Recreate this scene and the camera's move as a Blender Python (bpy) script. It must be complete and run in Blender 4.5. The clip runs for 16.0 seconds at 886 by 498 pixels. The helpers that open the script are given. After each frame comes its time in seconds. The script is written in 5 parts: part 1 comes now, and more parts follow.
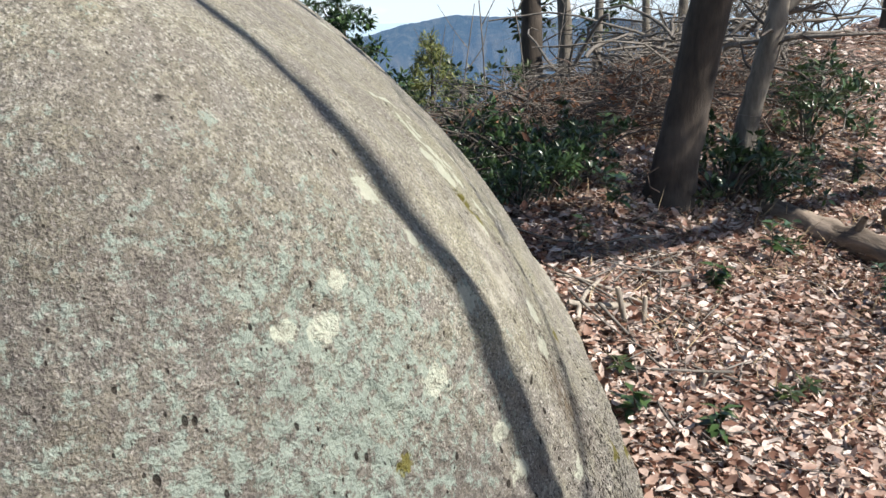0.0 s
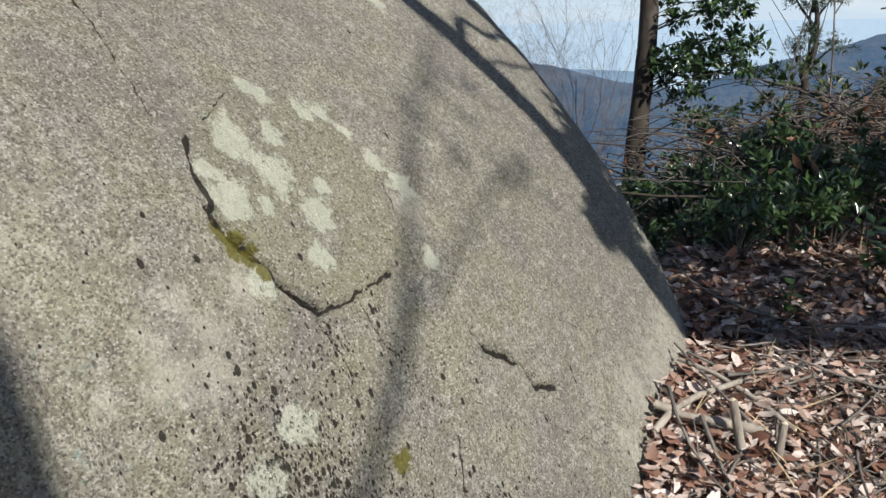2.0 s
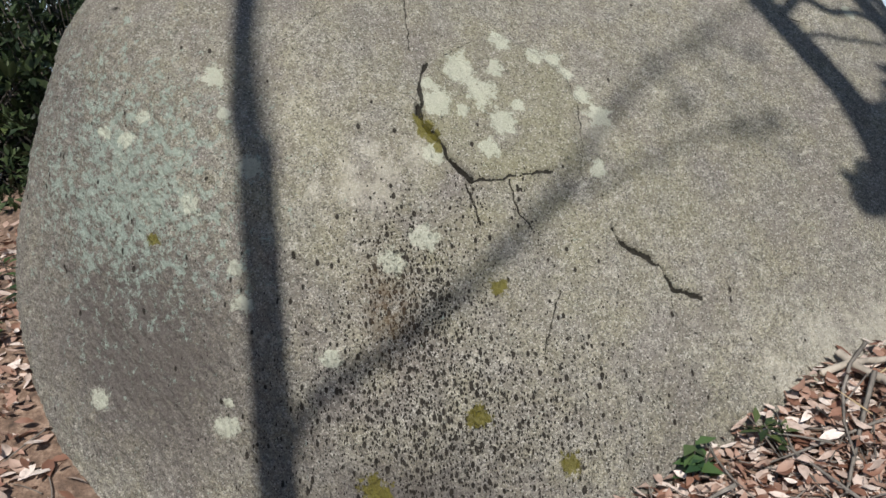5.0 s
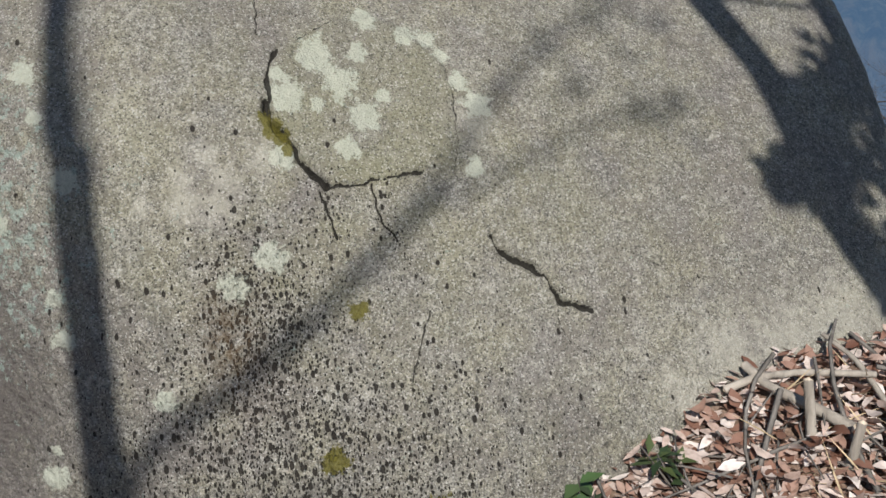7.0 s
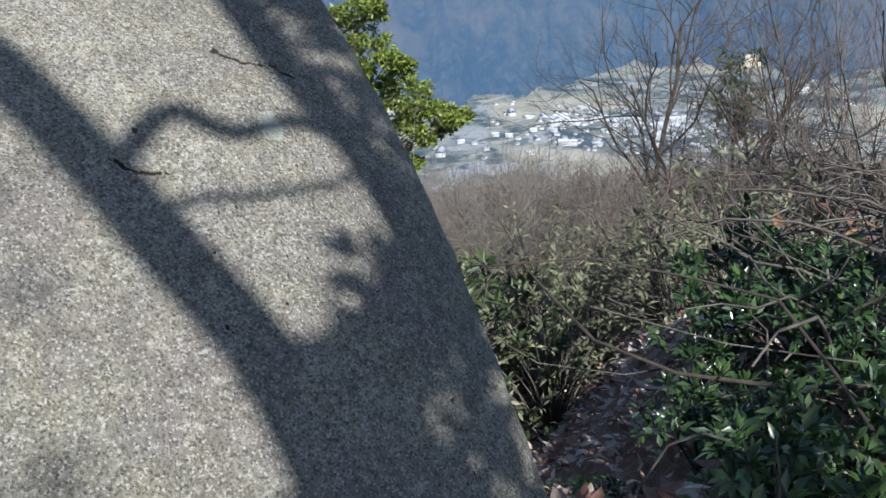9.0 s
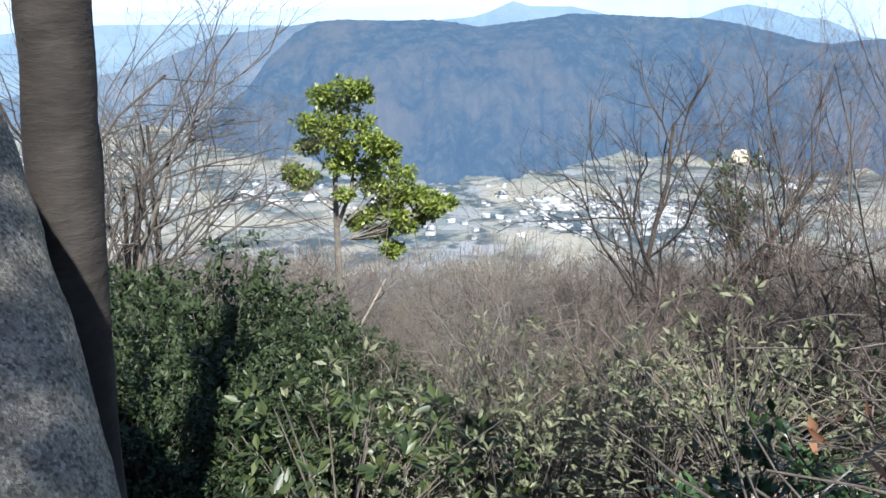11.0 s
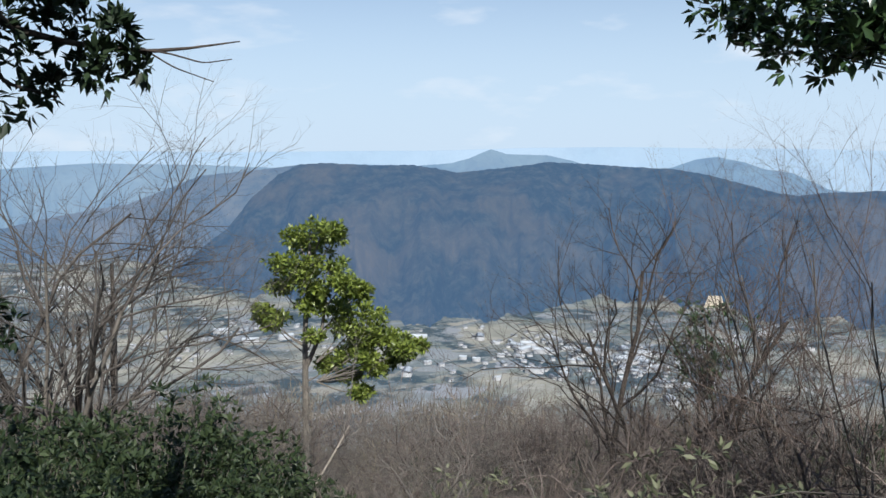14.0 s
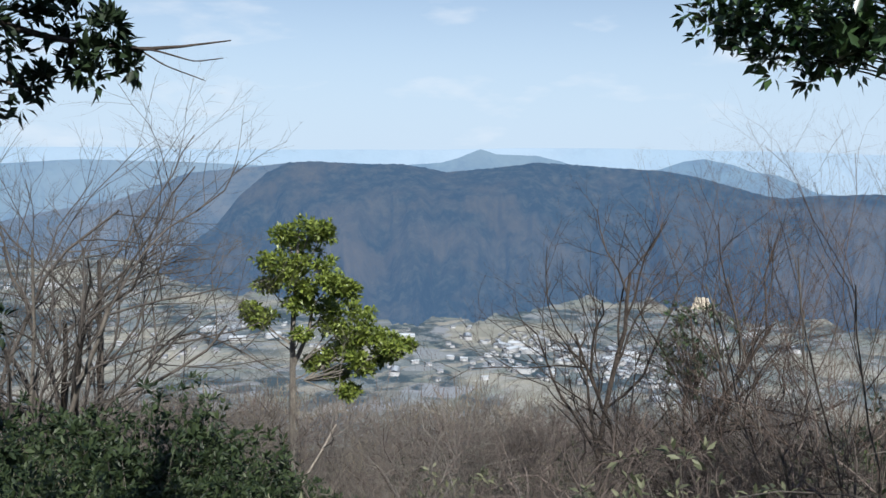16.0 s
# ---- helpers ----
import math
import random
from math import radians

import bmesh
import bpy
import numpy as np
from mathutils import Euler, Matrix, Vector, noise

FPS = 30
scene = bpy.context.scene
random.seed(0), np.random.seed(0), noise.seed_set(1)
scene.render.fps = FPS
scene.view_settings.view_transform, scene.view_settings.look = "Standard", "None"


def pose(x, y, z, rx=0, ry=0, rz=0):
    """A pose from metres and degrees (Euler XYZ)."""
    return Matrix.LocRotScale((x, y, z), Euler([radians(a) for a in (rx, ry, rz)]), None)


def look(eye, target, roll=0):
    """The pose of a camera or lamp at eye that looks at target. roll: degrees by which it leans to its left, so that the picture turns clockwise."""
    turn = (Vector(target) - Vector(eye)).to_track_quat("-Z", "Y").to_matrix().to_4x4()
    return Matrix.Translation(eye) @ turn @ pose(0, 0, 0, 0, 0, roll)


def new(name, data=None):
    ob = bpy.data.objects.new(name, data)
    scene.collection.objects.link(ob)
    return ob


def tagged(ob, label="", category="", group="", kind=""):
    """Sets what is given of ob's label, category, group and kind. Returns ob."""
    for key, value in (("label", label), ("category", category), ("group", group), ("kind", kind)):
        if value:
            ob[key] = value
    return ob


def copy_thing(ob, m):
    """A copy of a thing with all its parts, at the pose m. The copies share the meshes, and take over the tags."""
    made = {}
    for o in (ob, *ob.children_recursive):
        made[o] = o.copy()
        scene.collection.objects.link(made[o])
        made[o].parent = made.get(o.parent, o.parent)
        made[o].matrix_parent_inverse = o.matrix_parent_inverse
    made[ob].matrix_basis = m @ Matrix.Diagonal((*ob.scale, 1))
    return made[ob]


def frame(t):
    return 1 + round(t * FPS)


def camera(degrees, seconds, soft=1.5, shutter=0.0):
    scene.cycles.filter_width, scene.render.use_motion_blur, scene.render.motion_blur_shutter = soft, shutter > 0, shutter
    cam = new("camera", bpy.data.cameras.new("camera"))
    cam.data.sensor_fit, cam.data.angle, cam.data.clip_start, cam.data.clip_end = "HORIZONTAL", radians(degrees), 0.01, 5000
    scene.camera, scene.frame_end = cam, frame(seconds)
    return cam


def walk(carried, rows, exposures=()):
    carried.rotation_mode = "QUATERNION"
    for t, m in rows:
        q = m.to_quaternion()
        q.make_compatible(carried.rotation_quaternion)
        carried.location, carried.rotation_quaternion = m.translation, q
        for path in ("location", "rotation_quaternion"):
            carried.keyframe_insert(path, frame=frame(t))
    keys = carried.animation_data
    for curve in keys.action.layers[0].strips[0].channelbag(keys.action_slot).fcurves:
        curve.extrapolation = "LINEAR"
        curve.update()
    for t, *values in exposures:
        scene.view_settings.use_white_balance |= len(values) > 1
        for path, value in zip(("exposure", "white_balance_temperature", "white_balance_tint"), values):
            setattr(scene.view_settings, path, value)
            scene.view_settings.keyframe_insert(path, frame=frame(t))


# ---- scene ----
cam = camera(54.1, 16.0)
PATH = [
    (0, (0.157, 0.127, 1.448), (0.1, 2.062, 0.947), -1.7),
    (0.5, (0.444, 0.371, 1.41), (0.5, 2.301, 0.886), 3.1),
    (1, (0.659, 0.652, 1.469), (0.422, 2.562, 0.923), -3.2),
    (1.5, (1.028, 0.953, 1.428), (0.43, 2.791, 0.911), -0.5),
    (2, (1.32, 1.311, 1.381), (0.265, 2.933, 0.875), -0.2),
    (2.5, (1.612, 1.632, 1.382), (0.138, 2.908, 0.939), -2.5),
    (3, (1.899, 1.816, 1.356), (0.118, 2.63, 0.948), -3.4),
    (3.5, (2.229, 1.718, 1.326), (0.374, 2.319, 0.883), -3.2),
    (4, (2.564, 1.76, 1.253), (0.71, 2.346, 0.781), 2.5),
    (4.2, (2.692, 1.809, 1.255), (0.809, 2.294, 0.789), 0.4),
    (6.3, (2.734, 1.954, 1.197), (0.829, 2.342, 0.728), -0.6),
    (6.5, (2.699, 2.052, 1.208), (0.799, 2.429, 0.71), 0.3),
    (7, (2.449, 2.254, 1.347), (0.484, 2.766, 0.710), -1.8),
    (7.5, (2.231, 2.615, 1.483), (0.289, 3.257, 0.828), -4.2),
    (8, (1.85, 2.951, 1.702), (0.148, 3.754, 1.026), -4.8),
    (8.5, (1.6, 3.228, 1.642), (-0.042, 4.095, 0.9), -1.8),
    (9, (1.35, 3.535, 1.702), (-0.246, 4.504, 0.984), -4.2),
    (9.2, (1.262, 3.671, 1.7), (-0.333, 4.667, 1.02), -4.5),
    (11.3, (0.500, 4.420, 1.660), (-1.125, 5.455, 1.124), -1.0),
    (11.5, (0.490, 4.460, 1.660), (-1.137, 5.506, 1.152), -1.8),
    (12, (0.465, 4.535, 1.665), (-1.189, 5.582, 1.256), -2.2),
    (12.5, (0.450, 4.580, 1.665), (-1.214, 5.646, 1.362), -0.6),
    (13, (0.440, 4.600, 1.660), (-1.196, 5.724, 1.412), -0.2),
    (13.5, (0.440, 4.600, 1.660), (-1.201, 5.723, 1.444), -0.2),
    (14, (0.440, 4.605, 1.660), (-1.207, 5.716, 1.429), -0.0),
    (14.5, (0.445, 4.600, 1.665), (-1.211, 5.699, 1.437), -0.3),
    (15, (0.450, 4.600, 1.660), (-1.213, 5.689, 1.440), 1.7),
    (15.5, (0.455, 4.600, 1.655), (-1.195, 5.702, 1.410), 1.5),
    (16, (0.460, 4.590, 1.665), (-1.172, 5.723, 1.433), 0.6),
]
EXPOSURES = [(0, 0.68, 6600, 10), (0.5, 0.36, 6650, 10), (1.2, 0.26, 6500, 10), (2.0, 0.12, 6500, 10), (4.2, 0.04, 6450, 10), (7.0, 0.04, 6300, 10), (8.0, 0.12, 6150, 10), (9.2, 0.62, 5950, 10), (11.3, 0.95, 6200, 10),
             (11.7, 0.78, 6350, 10), (12.5, 0.2, 6150, 10), (13.0, 0.12, 6150, 10), (16.0, 0.12, 6150, 10)]
walk(cam, [(t, look(eye, target, roll)) for t, eye, target, roll in PATH], EXPOSURES)

# ---- world, sun ----
SUN_AZ, SUN_EL = -20.0, 42.0          # degrees from +x towards +y; height
SUN = Vector((math.cos(radians(SUN_EL)) * math.cos(radians(SUN_AZ)),
              math.cos(radians(SUN_EL)) * math.sin(radians(SUN_AZ)), math.sin(radians(SUN_EL))))
world = bpy.data.worlds.new("world")
scene.world = world
world.use_nodes = True
wn, wl = world.node_tree.nodes, world.node_tree.links
sky = wn.new("ShaderNodeTexSky")
sky.sky_type = 'NISHITA'
sky.sun_disc = False
sky.sun_elevation = radians(SUN_EL)
sky.sun_rotation = radians(90 - SUN_AZ)
sky.altitude = 1200
sky.air_density, sky.dust_density, sky.ozone_density = 1.0, 0.4, 2.0
# thin broken cloud
wco = wn.new("ShaderNodeTexCoord")
wmap = wn.new("ShaderNodeMapping")
wmap.inputs["Scale"].default_value = (3.0, 3.0, 10.0)
wnoise = wn.new("ShaderNodeTexNoise")
wnoise.inputs["Scale"].default_value = 2.4
wnoise.inputs["Detail"].default_value = 5
wramp = wn.new("ShaderNodeValToRGB")
wramp.color_ramp.elements[0].position, wramp.color_ramp.elements[1].position = 0.56, 0.72
wramp.color_ramp.elements[1].color = (0.55, 0.55, 0.55, 1)
wmix = wn.new("ShaderNodeMixRGB")
wmix.inputs[2].default_value = (9.4, 9.8, 10.2, 1)
wl.new(wco.outputs["Generated"], wmap.inputs[0])
wl.new(wmap.outputs[0], wnoise.inputs[0])
wl.new(wnoise.outputs[0], wramp.inputs[0])
wl.new(wramp.outputs[0], wmix.inputs[0])
# pale haze low over the horizon, all round
wsep = wn.new("ShaderNodeSeparateXYZ")
wl.new(wco.outputs["Generated"], wsep.inputs[0])
wabs = wn.new("ShaderNodeMath")
wabs.operation = 'ABSOLUTE'
wl.new(wsep.outputs["Z"], wabs.inputs[0])
whz = wn.new("ShaderNodeMapRange")
whz.interpolation_type = 'SMOOTHSTEP'
whz.inputs[1].default_value, whz.inputs[2].default_value = 0.0, 0.34
whz.inputs[3].default_value, whz.inputs[4].default_value = 0.93, 0.0
wl.new(wabs.outputs[0], whz.inputs[0])
wmix2 = wn.new("ShaderNodeMixRGB")
wmix2.inputs[2].default_value = (6.7, 8.2, 9.7, 1)
wl.new(whz.outputs[0], wmix2.inputs[0])
wl.new(sky.outputs[0], wmix2.inputs[1])
wl.new(wmix2.outputs[0], wmix.inputs[1])
wl.new(wmix.outputs[0], wn["Background"].inputs[0])
wn["Background"].inputs[1].default_value = 0.085
sun = new("sun", bpy.data.lights.new("sun", "SUN"))
sun.data.energy, sun.data.angle, sun.data.color = 6.0, radians(0.53), (1.0, 0.945, 0.86)
sun.matrix_world = look(SUN * 50, (0, 0, 0))

# ---- materials ----


def mat(name):
    m = bpy.data.materials.new(name)
    m.use_nodes = True
    return m, m.node_tree.nodes, m.node_tree.links, m.node_tree.nodes["Principled BSDF"]


def noise_node(n, l, scale, detail=4.0, rough=0.55, stretch=None):
    geo = n.new("ShaderNodeNewGeometry")
    t = n.new("ShaderNodeTexNoise")
    t.inputs["Scale"].default_value, t.inputs["Detail"].default_value = scale, detail
    t.inputs["Roughness"].default_value = rough
    if stretch:
        mp = n.new("ShaderNodeMapping")
        mp.inputs["Scale"].default_value = stretch
        l.new(geo.outputs["Position"], mp.inputs[0])
        l.new(mp.outputs[0], t.inputs["Vector"])
    else:
        l.new(geo.outputs["Position"], t.inputs["Vector"])
    return t.outputs["Fac"]


def ramp(n, l, fac, stops):
    r = n.new("ShaderNodeValToRGB")
    while len(r.color_ramp.elements) < len(stops):
        r.color_ramp.elements.new(0.5)
    for e, (pos, col) in zip(r.color_ramp.elements, stops):
        e.position, e.color = pos, (*col, 1) if len(col) == 3 else col
    l.new(fac, r.inputs[0])
    return r.outputs[0]


def grey(n, l, fac, lo, hi, a=0.0, b=1.0):
    m = n.new("ShaderNodeMapRange")
    m.inputs[1].default_value, m.inputs[2].default_value = lo, hi
    m.inputs[3].default_value, m.inputs[4].default_value = a, b
    l.new(fac, m.inputs[0])
    return m.outputs[0]


def math_node(n, l, op, a, b):
    m = n.new("ShaderNodeMath")
    m.operation = op
    for k, v in ((0, a), (1, b)):
        if isinstance(v, (int, float)):
            m.inputs[k].default_value = v
        else:
            l.new(v, m.inputs[k])
    return m.outputs[0]


def mixc(n, l, fac, a, b, mode='MIX'):
    m = n.new("ShaderNodeMixRGB")
    m.blend_type = mode
    for k, v in ((0, fac), (1, a), (2, b)):
        if isinstance(v, (int, float)):
            m.inputs[k].default_value = v
        elif isinstance(v, tuple):
            m.inputs[k].default_value = (*v, 1)
        else:
            l.new(v, m.inputs[k])
    return m.outputs[0]


def bump(n, l, b, height, strength, dist):
    bp = n.new("ShaderNodeBump")
    bp.inputs["Strength"].default_value, bp.inputs["Distance"].default_value = strength, dist
    l.new(height, bp.inputs["Height"])
    l.new(bp.outputs[0], b.inputs["Normal"])
    return bp


def attr(n, name):
    a = n.new("ShaderNodeAttribute")
    a.attribute_name = name
    return a.outputs["Fac"]


def plain(name, col, rough=0.8, var=0.25, scale=20.0):
    m, n, l, b = mat(name)
    f = noise_node(n, l, scale)
    c = ramp(n, l, f, [(0.3, tuple(v * (1 - var) for v in col)), (0.7, tuple(v * (1 + var) for v in col))])
    l.new(c, b.inputs["Base Color"])
    b.inputs["Roughness"].default_value = rough
    return m


def bark(name, lo, hi, scale=18.0, ring=False, lie=None):
    m, n, l, b = mat(name)
    f = noise_node(n, l, scale, 6, 0.65, (1, 1, 3.0 if ring else 0.25) if lie is None else (0.16, 1, 1))
    if lie is not None:
        for q in n:
            if q.type == 'MAPPING':
                q.vector_type = 'TEXTURE'
                q.inputs["Scale"].default_value = (6, 1, 1)
                q.inputs["Rotation"].default_value = (0, 0, radians(lie))
    g = noise_node(n, l, 3.0, 4)
    c = ramp(n, l, f, [(0.3, lo), (0.7, hi)])
    pal = grey(n, l, g, 0.5, 0.75, 0.0, 0.55)
    c = mixc(n, l, pal, c, tuple(min(1, v * 1.6 + 0.03) for v in hi))
    l.new(c, b.inputs["Base Color"])
    b.inputs["Roughness"].default_value = 0.9
    bump(n, l, b, f, 0.9, 0.012)
    return m


def leafmat(name, lo, hi, rough=0.4, trans=0.25, spec=0.5):
    m, n, l, b = mat(name)
    geo = n.new("ShaderNodeNewGeometry")
    c = ramp(n, l, geo.outputs["Random Per Island"], [(0.0, lo), (1.0, hi)])
    l.new(c, b.inputs["Base Color"])
    b.inputs["Roughness"].default_value = rough
    b.inputs["Specular IOR Level"].default_value = spec
    tr = n.new("ShaderNodeBsdfTranslucent")
    l.new(c, tr.inputs[0])
    mx = n.new("ShaderNodeMixShader")
    mx.inputs[0].default_value = trans
    l.new(b.outputs[0], mx.inputs[1])
    l.new(tr.outputs[0], mx.inputs[2])
    l.new(mx.outputs[0], n["Material Output"].inputs[0])
    return m


def litter_mat():
    m, n, l, b = mat("dead_leaf")
    geo = n.new("ShaderNodeNewGeometry")
    c = ramp(n, l, geo.outputs["Random Per Island"],
             [(0.0, (0.12, 0.052, 0.032)), (0.25, (0.25, 0.135, 0.095)), (0.5, (0.39, 0.27, 0.215)), (0.78, (0.55, 0.45, 0.395)), (1.0, (0.70, 0.63, 0.58))])
    f = noise_node(n, l, 60, 3)
    c = mixc(n, l, grey(n, l, f, 0.45, 0.8, 0, 0.5), c, (0.09, 0.055, 0.04))
    l.new(c, b.inputs["Base Color"])
    b.inputs["Roughness"].default_value = 0.55
    tr = n.new("ShaderNodeBsdfTranslucent")
    l.new(c, tr.inputs[0])
    mx = n.new("ShaderNodeMixShader")
    mx.inputs[0].default_value = 0.15
    l.new(b.outputs[0], mx.inputs[1])
    l.new(tr.outputs[0], mx.inputs[2])
    l.new(mx.outputs[0], n["Material Output"].inputs[0])
    return m


def ground_mat():
    m, n, l, b = mat("leaf_soil")
    geo = n.new("ShaderNodeNewGeometry")
    sep = n.new("ShaderNodeSeparateXYZ")
    l.new(geo.outputs["Position"], sep.inputs[0])
    f = noise_node(n, l, 25, 6, 0.7)
    g = noise_node(n, l, 1.3, 4)
    near = ramp(n, l, f, [(0.3, (0.045, 0.03, 0.022)), (0.5, (0.15, 0.098, 0.07)), (0.75, (0.38, 0.28, 0.215))])
    near = mixc(n, l, grey(n, l, g, 0.45, 0.7, 0, 0.6), near, (0.07, 0.048, 0.035))
    # brushwood of the slope, colour darkened for the shade between its bushes
    h = noise_node(n, l, 0.09, 7, 0.7)
    slope = ramp(n, l, h, [(0.32, (0.03, 0.038, 0.02)), (0.45, (0.06, 0.05, 0.036)), (0.6, (0.10, 0.078, 0.058)), (0.75, (0.06, 0.046, 0.036))])
    c = mixc(n, l, grey(n, l, sep.outputs["Z"], -6, -16), near, slope)
    l.new(c, b.inputs["Base Color"])
    b.inputs["Roughness"].default_value = 0.95
    bump(n, l, b, f, 0.8, 0.02)
    return m


def valley_mat():
    """The valley floor; haze of two kilometres of air is put in as emission."""
    m, n, l, b = mat("valley_fields")
    geo = n.new("ShaderNodeNewGeometry")
    mp = n.new("ShaderNodeMapping")
    mp.inputs["Scale"].default_value = (0.026, 0.014, 0.0)
    mp.inputs["Rotation"].default_value = (0, 0, radians(-32))
    l.new(geo.outputs["Position"], mp.inputs[0])
    v = n.new("ShaderNodeTexVoronoi")
    v.distance = 'CHEBYCHEV'
    v.inputs["Scale"].default_value = 1.0
    l.new(mp.outputs[0], v.inputs["Vector"])
    sepc = n.new("ShaderNodeSeparateColor")
    l.new(v.outputs["Color"], sepc.inputs[0])
    c = ramp(n, l, sepc.outputs[0], [(0.0, (0.075, 0.09, 0.085)), (0.2, (0.15, 0.155, 0.13)), (0.4, (0.25, 0.23, 0.175)),
                                     (0.55, (0.10, 0.12, 0.10)), (0.7, (0.22, 0.225, 0.225)), (0.9, (0.16, 0.17, 0.13))])
    k = noise_node(n, l, 0.010, 6, 0.65)
    c = mixc(n, l, grey(n, l, k, 0.49, 0.56, 0, 0.92), c, (0.022, 0.034, 0.03))
    e = noise_node(n, l, 0.0028, 3, 0.5)
    c = mixc(n, l, grey(n, l, e, 0.53, 0.62, 0, 0.6), c, (0.34, 0.31, 0.22))
    w = noise_node(n, l, 0.075, 4, 0.7)
    c = mixc(n, l, grey(n, l, w, 0.60, 0.66, 0, 0.4), c, (0.44, 0.45, 0.47))
    l.new(c, b.inputs["Base Color"])
    b.inputs["Roughness"].default_value = 1.0
    b.inputs["Specular IOR Level"].default_value = 0.0
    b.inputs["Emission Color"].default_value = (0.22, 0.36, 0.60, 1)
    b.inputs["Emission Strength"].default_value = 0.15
    return m


def ridge_mat(name, lo, hi, haze_glow, amount, scale):
    """Hillside seen through kilometres of air: the haze is painted in as blue emission."""
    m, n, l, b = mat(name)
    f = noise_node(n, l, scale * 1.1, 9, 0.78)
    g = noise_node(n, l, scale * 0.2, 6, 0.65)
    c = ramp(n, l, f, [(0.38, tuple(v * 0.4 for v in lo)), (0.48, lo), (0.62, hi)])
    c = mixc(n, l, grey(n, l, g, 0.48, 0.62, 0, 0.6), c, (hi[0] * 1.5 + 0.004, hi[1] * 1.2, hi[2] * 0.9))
    # large pale brown patches: leafless woods and sunlit stretches put into the colour
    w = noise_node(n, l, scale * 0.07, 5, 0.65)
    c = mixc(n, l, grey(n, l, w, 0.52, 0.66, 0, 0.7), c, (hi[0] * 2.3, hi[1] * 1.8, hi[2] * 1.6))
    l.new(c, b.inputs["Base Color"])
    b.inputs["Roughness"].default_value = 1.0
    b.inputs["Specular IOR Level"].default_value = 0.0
    b.inputs["Emission Color"].default_value = (*haze_glow, 1)
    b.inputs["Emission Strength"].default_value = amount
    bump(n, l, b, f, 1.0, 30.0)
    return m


def rock_mat():
    m, n, l, b = mat("granite")
    geo = n.new("ShaderNodeNewGeometry")
    vor = n.new("ShaderNodeTexVoronoi")
    vor.inputs["Scale"].default_value = 250
    l.new(geo.outputs["Position"], vor.inputs["Vector"])
    sc = n.new("ShaderNodeSeparateColor")
    l.new(vor.outputs["Color"], sc.inputs[0])
    big = noise_node(n, l, 1.6, 5, 0.6)
    mid = noise_node(n, l, 9, 6, 0.65)
    fine = noise_node(n, l, 75, 5, 0.7)
    c = ramp(n, l, big, [(0.28, (0.228, 0.222, 0.198)), (0.5, (0.358, 0.344, 0.300)), (0.72, (0.485, 0.464, 0.395))])
    c = mixc(n, l, grey(n, l, mid, 0.40, 0.62, 0, 0.6), c, (0.37, 0.345, 0.235))
    # low spots of the fine noise darkened for the shade in small cavities
    c = mixc(n, l, grey(n, l, fine, 0.32, 0.58, 0.62, 0.0), c, (0.05, 0.045, 0.038))
    grit = noise_node(n, l, 170, 3, 0.6)
    c = mixc(n, l, grey(n, l, grit, 0.34, 0.50, 0.55, 0.0), c, (0.045, 0.04, 0.034))
    c = mixc(n, l, grey(n, l, grit, 0.56, 0.72, 0.0, 0.6), c, (0.52, 0.48, 0.40))
    stain = noise_node(n, l, 3.4, 6, 0.7)
    c = mixc(n, l, grey(n, l, stain, 0.48, 0.64, 0.0, 0.78), c, (0.205, 0.186, 0.172))
    streak = noise_node(n, l, 5.0, 6, 0.7, (1.6, 2.4, 0.45))
    c = mixc(n, l, grey(n, l, streak, 0.55, 0.75, 0.0, 0.55), c, (0.15, 0.136, 0.118))
    blot = noise_node(n, l, 26, 5, 0.75)
    c = mixc(n, l, grey(n, l, blot, 0.50, 0.66, 0.0, 0.62), c, (0.17, 0.155, 0.135))
    c = mixc(n, l, grey(n, l, blot, 0.45, 0.30, 0.0, 0.62), c, (0.56, 0.53, 0.45))
    c = mixc(n, l, math_node(n, l, 'MULTIPLY', attr(n, "plate"), 0.5), c, (0.235, 0.225, 0.165))
    film = math_node(n, l, 'MULTIPLY', attr(n, "olive"), grey(n, l, noise_node(n, l, 6.5, 6, 0.7), 0.40, 0.62))
    c = mixc(n, l, math_node(n, l, 'MULTIPLY', film, 0.42), c, (0.30, 0.295, 0.165))
    # mineral grains
    c = mixc(n, l, math_node(n, l, 'MULTIPLY', math_node(n, l, 'GREATER_THAN', sc.outputs[0], 0.87), 0.42), c, (0.64, 0.62, 0.57))
    c = mixc(n, l, math_node(n, l, 'MULTIPLY', math_node(n, l, 'LESS_THAN', sc.outputs[1], 0.17), 0.55), c, (0.045, 0.043, 0.04))
    edge = noise_node(n, l, 38, 5, 0.7)
    jit = grey(n, l, edge, 0.25, 0.75, -0.5, 0.5)
    # crusts of lichen, pale to mint
    speck = grey(n, l, noise_node(n, l, 30, 6, 0.8), 0.3, 0.7, -1.0, 1.0)
    green = math_node(n, l, 'ADD', attr(n, "green"), math_node(n, l, 'MULTIPLY', speck, 1.3))
    dark = math_node(n, l, 'ADD', attr(n, "dark"), math_node(n, l, 'MULTIPLY', jit, 0.6))
    c = mixc(n, l, grey(n, l, dark, 0.12, 0.9, 0, 0.85), c, (0.105, 0.092, 0.086))
    c = mixc(n, l, grey(n, l, green, 0.88, 1.25, 0, 0.60), c, (0.33, 0.42, 0.365))
    pale = math_node(n, l, 'ADD', attr(n, "pale"), math_node(n, l, 'MULTIPLY', jit, 0.9))
    c = mixc(n, l, grey(n, l, pale, 0.35, 0.85, 0, 0.5), c, (0.55, 0.525, 0.44))
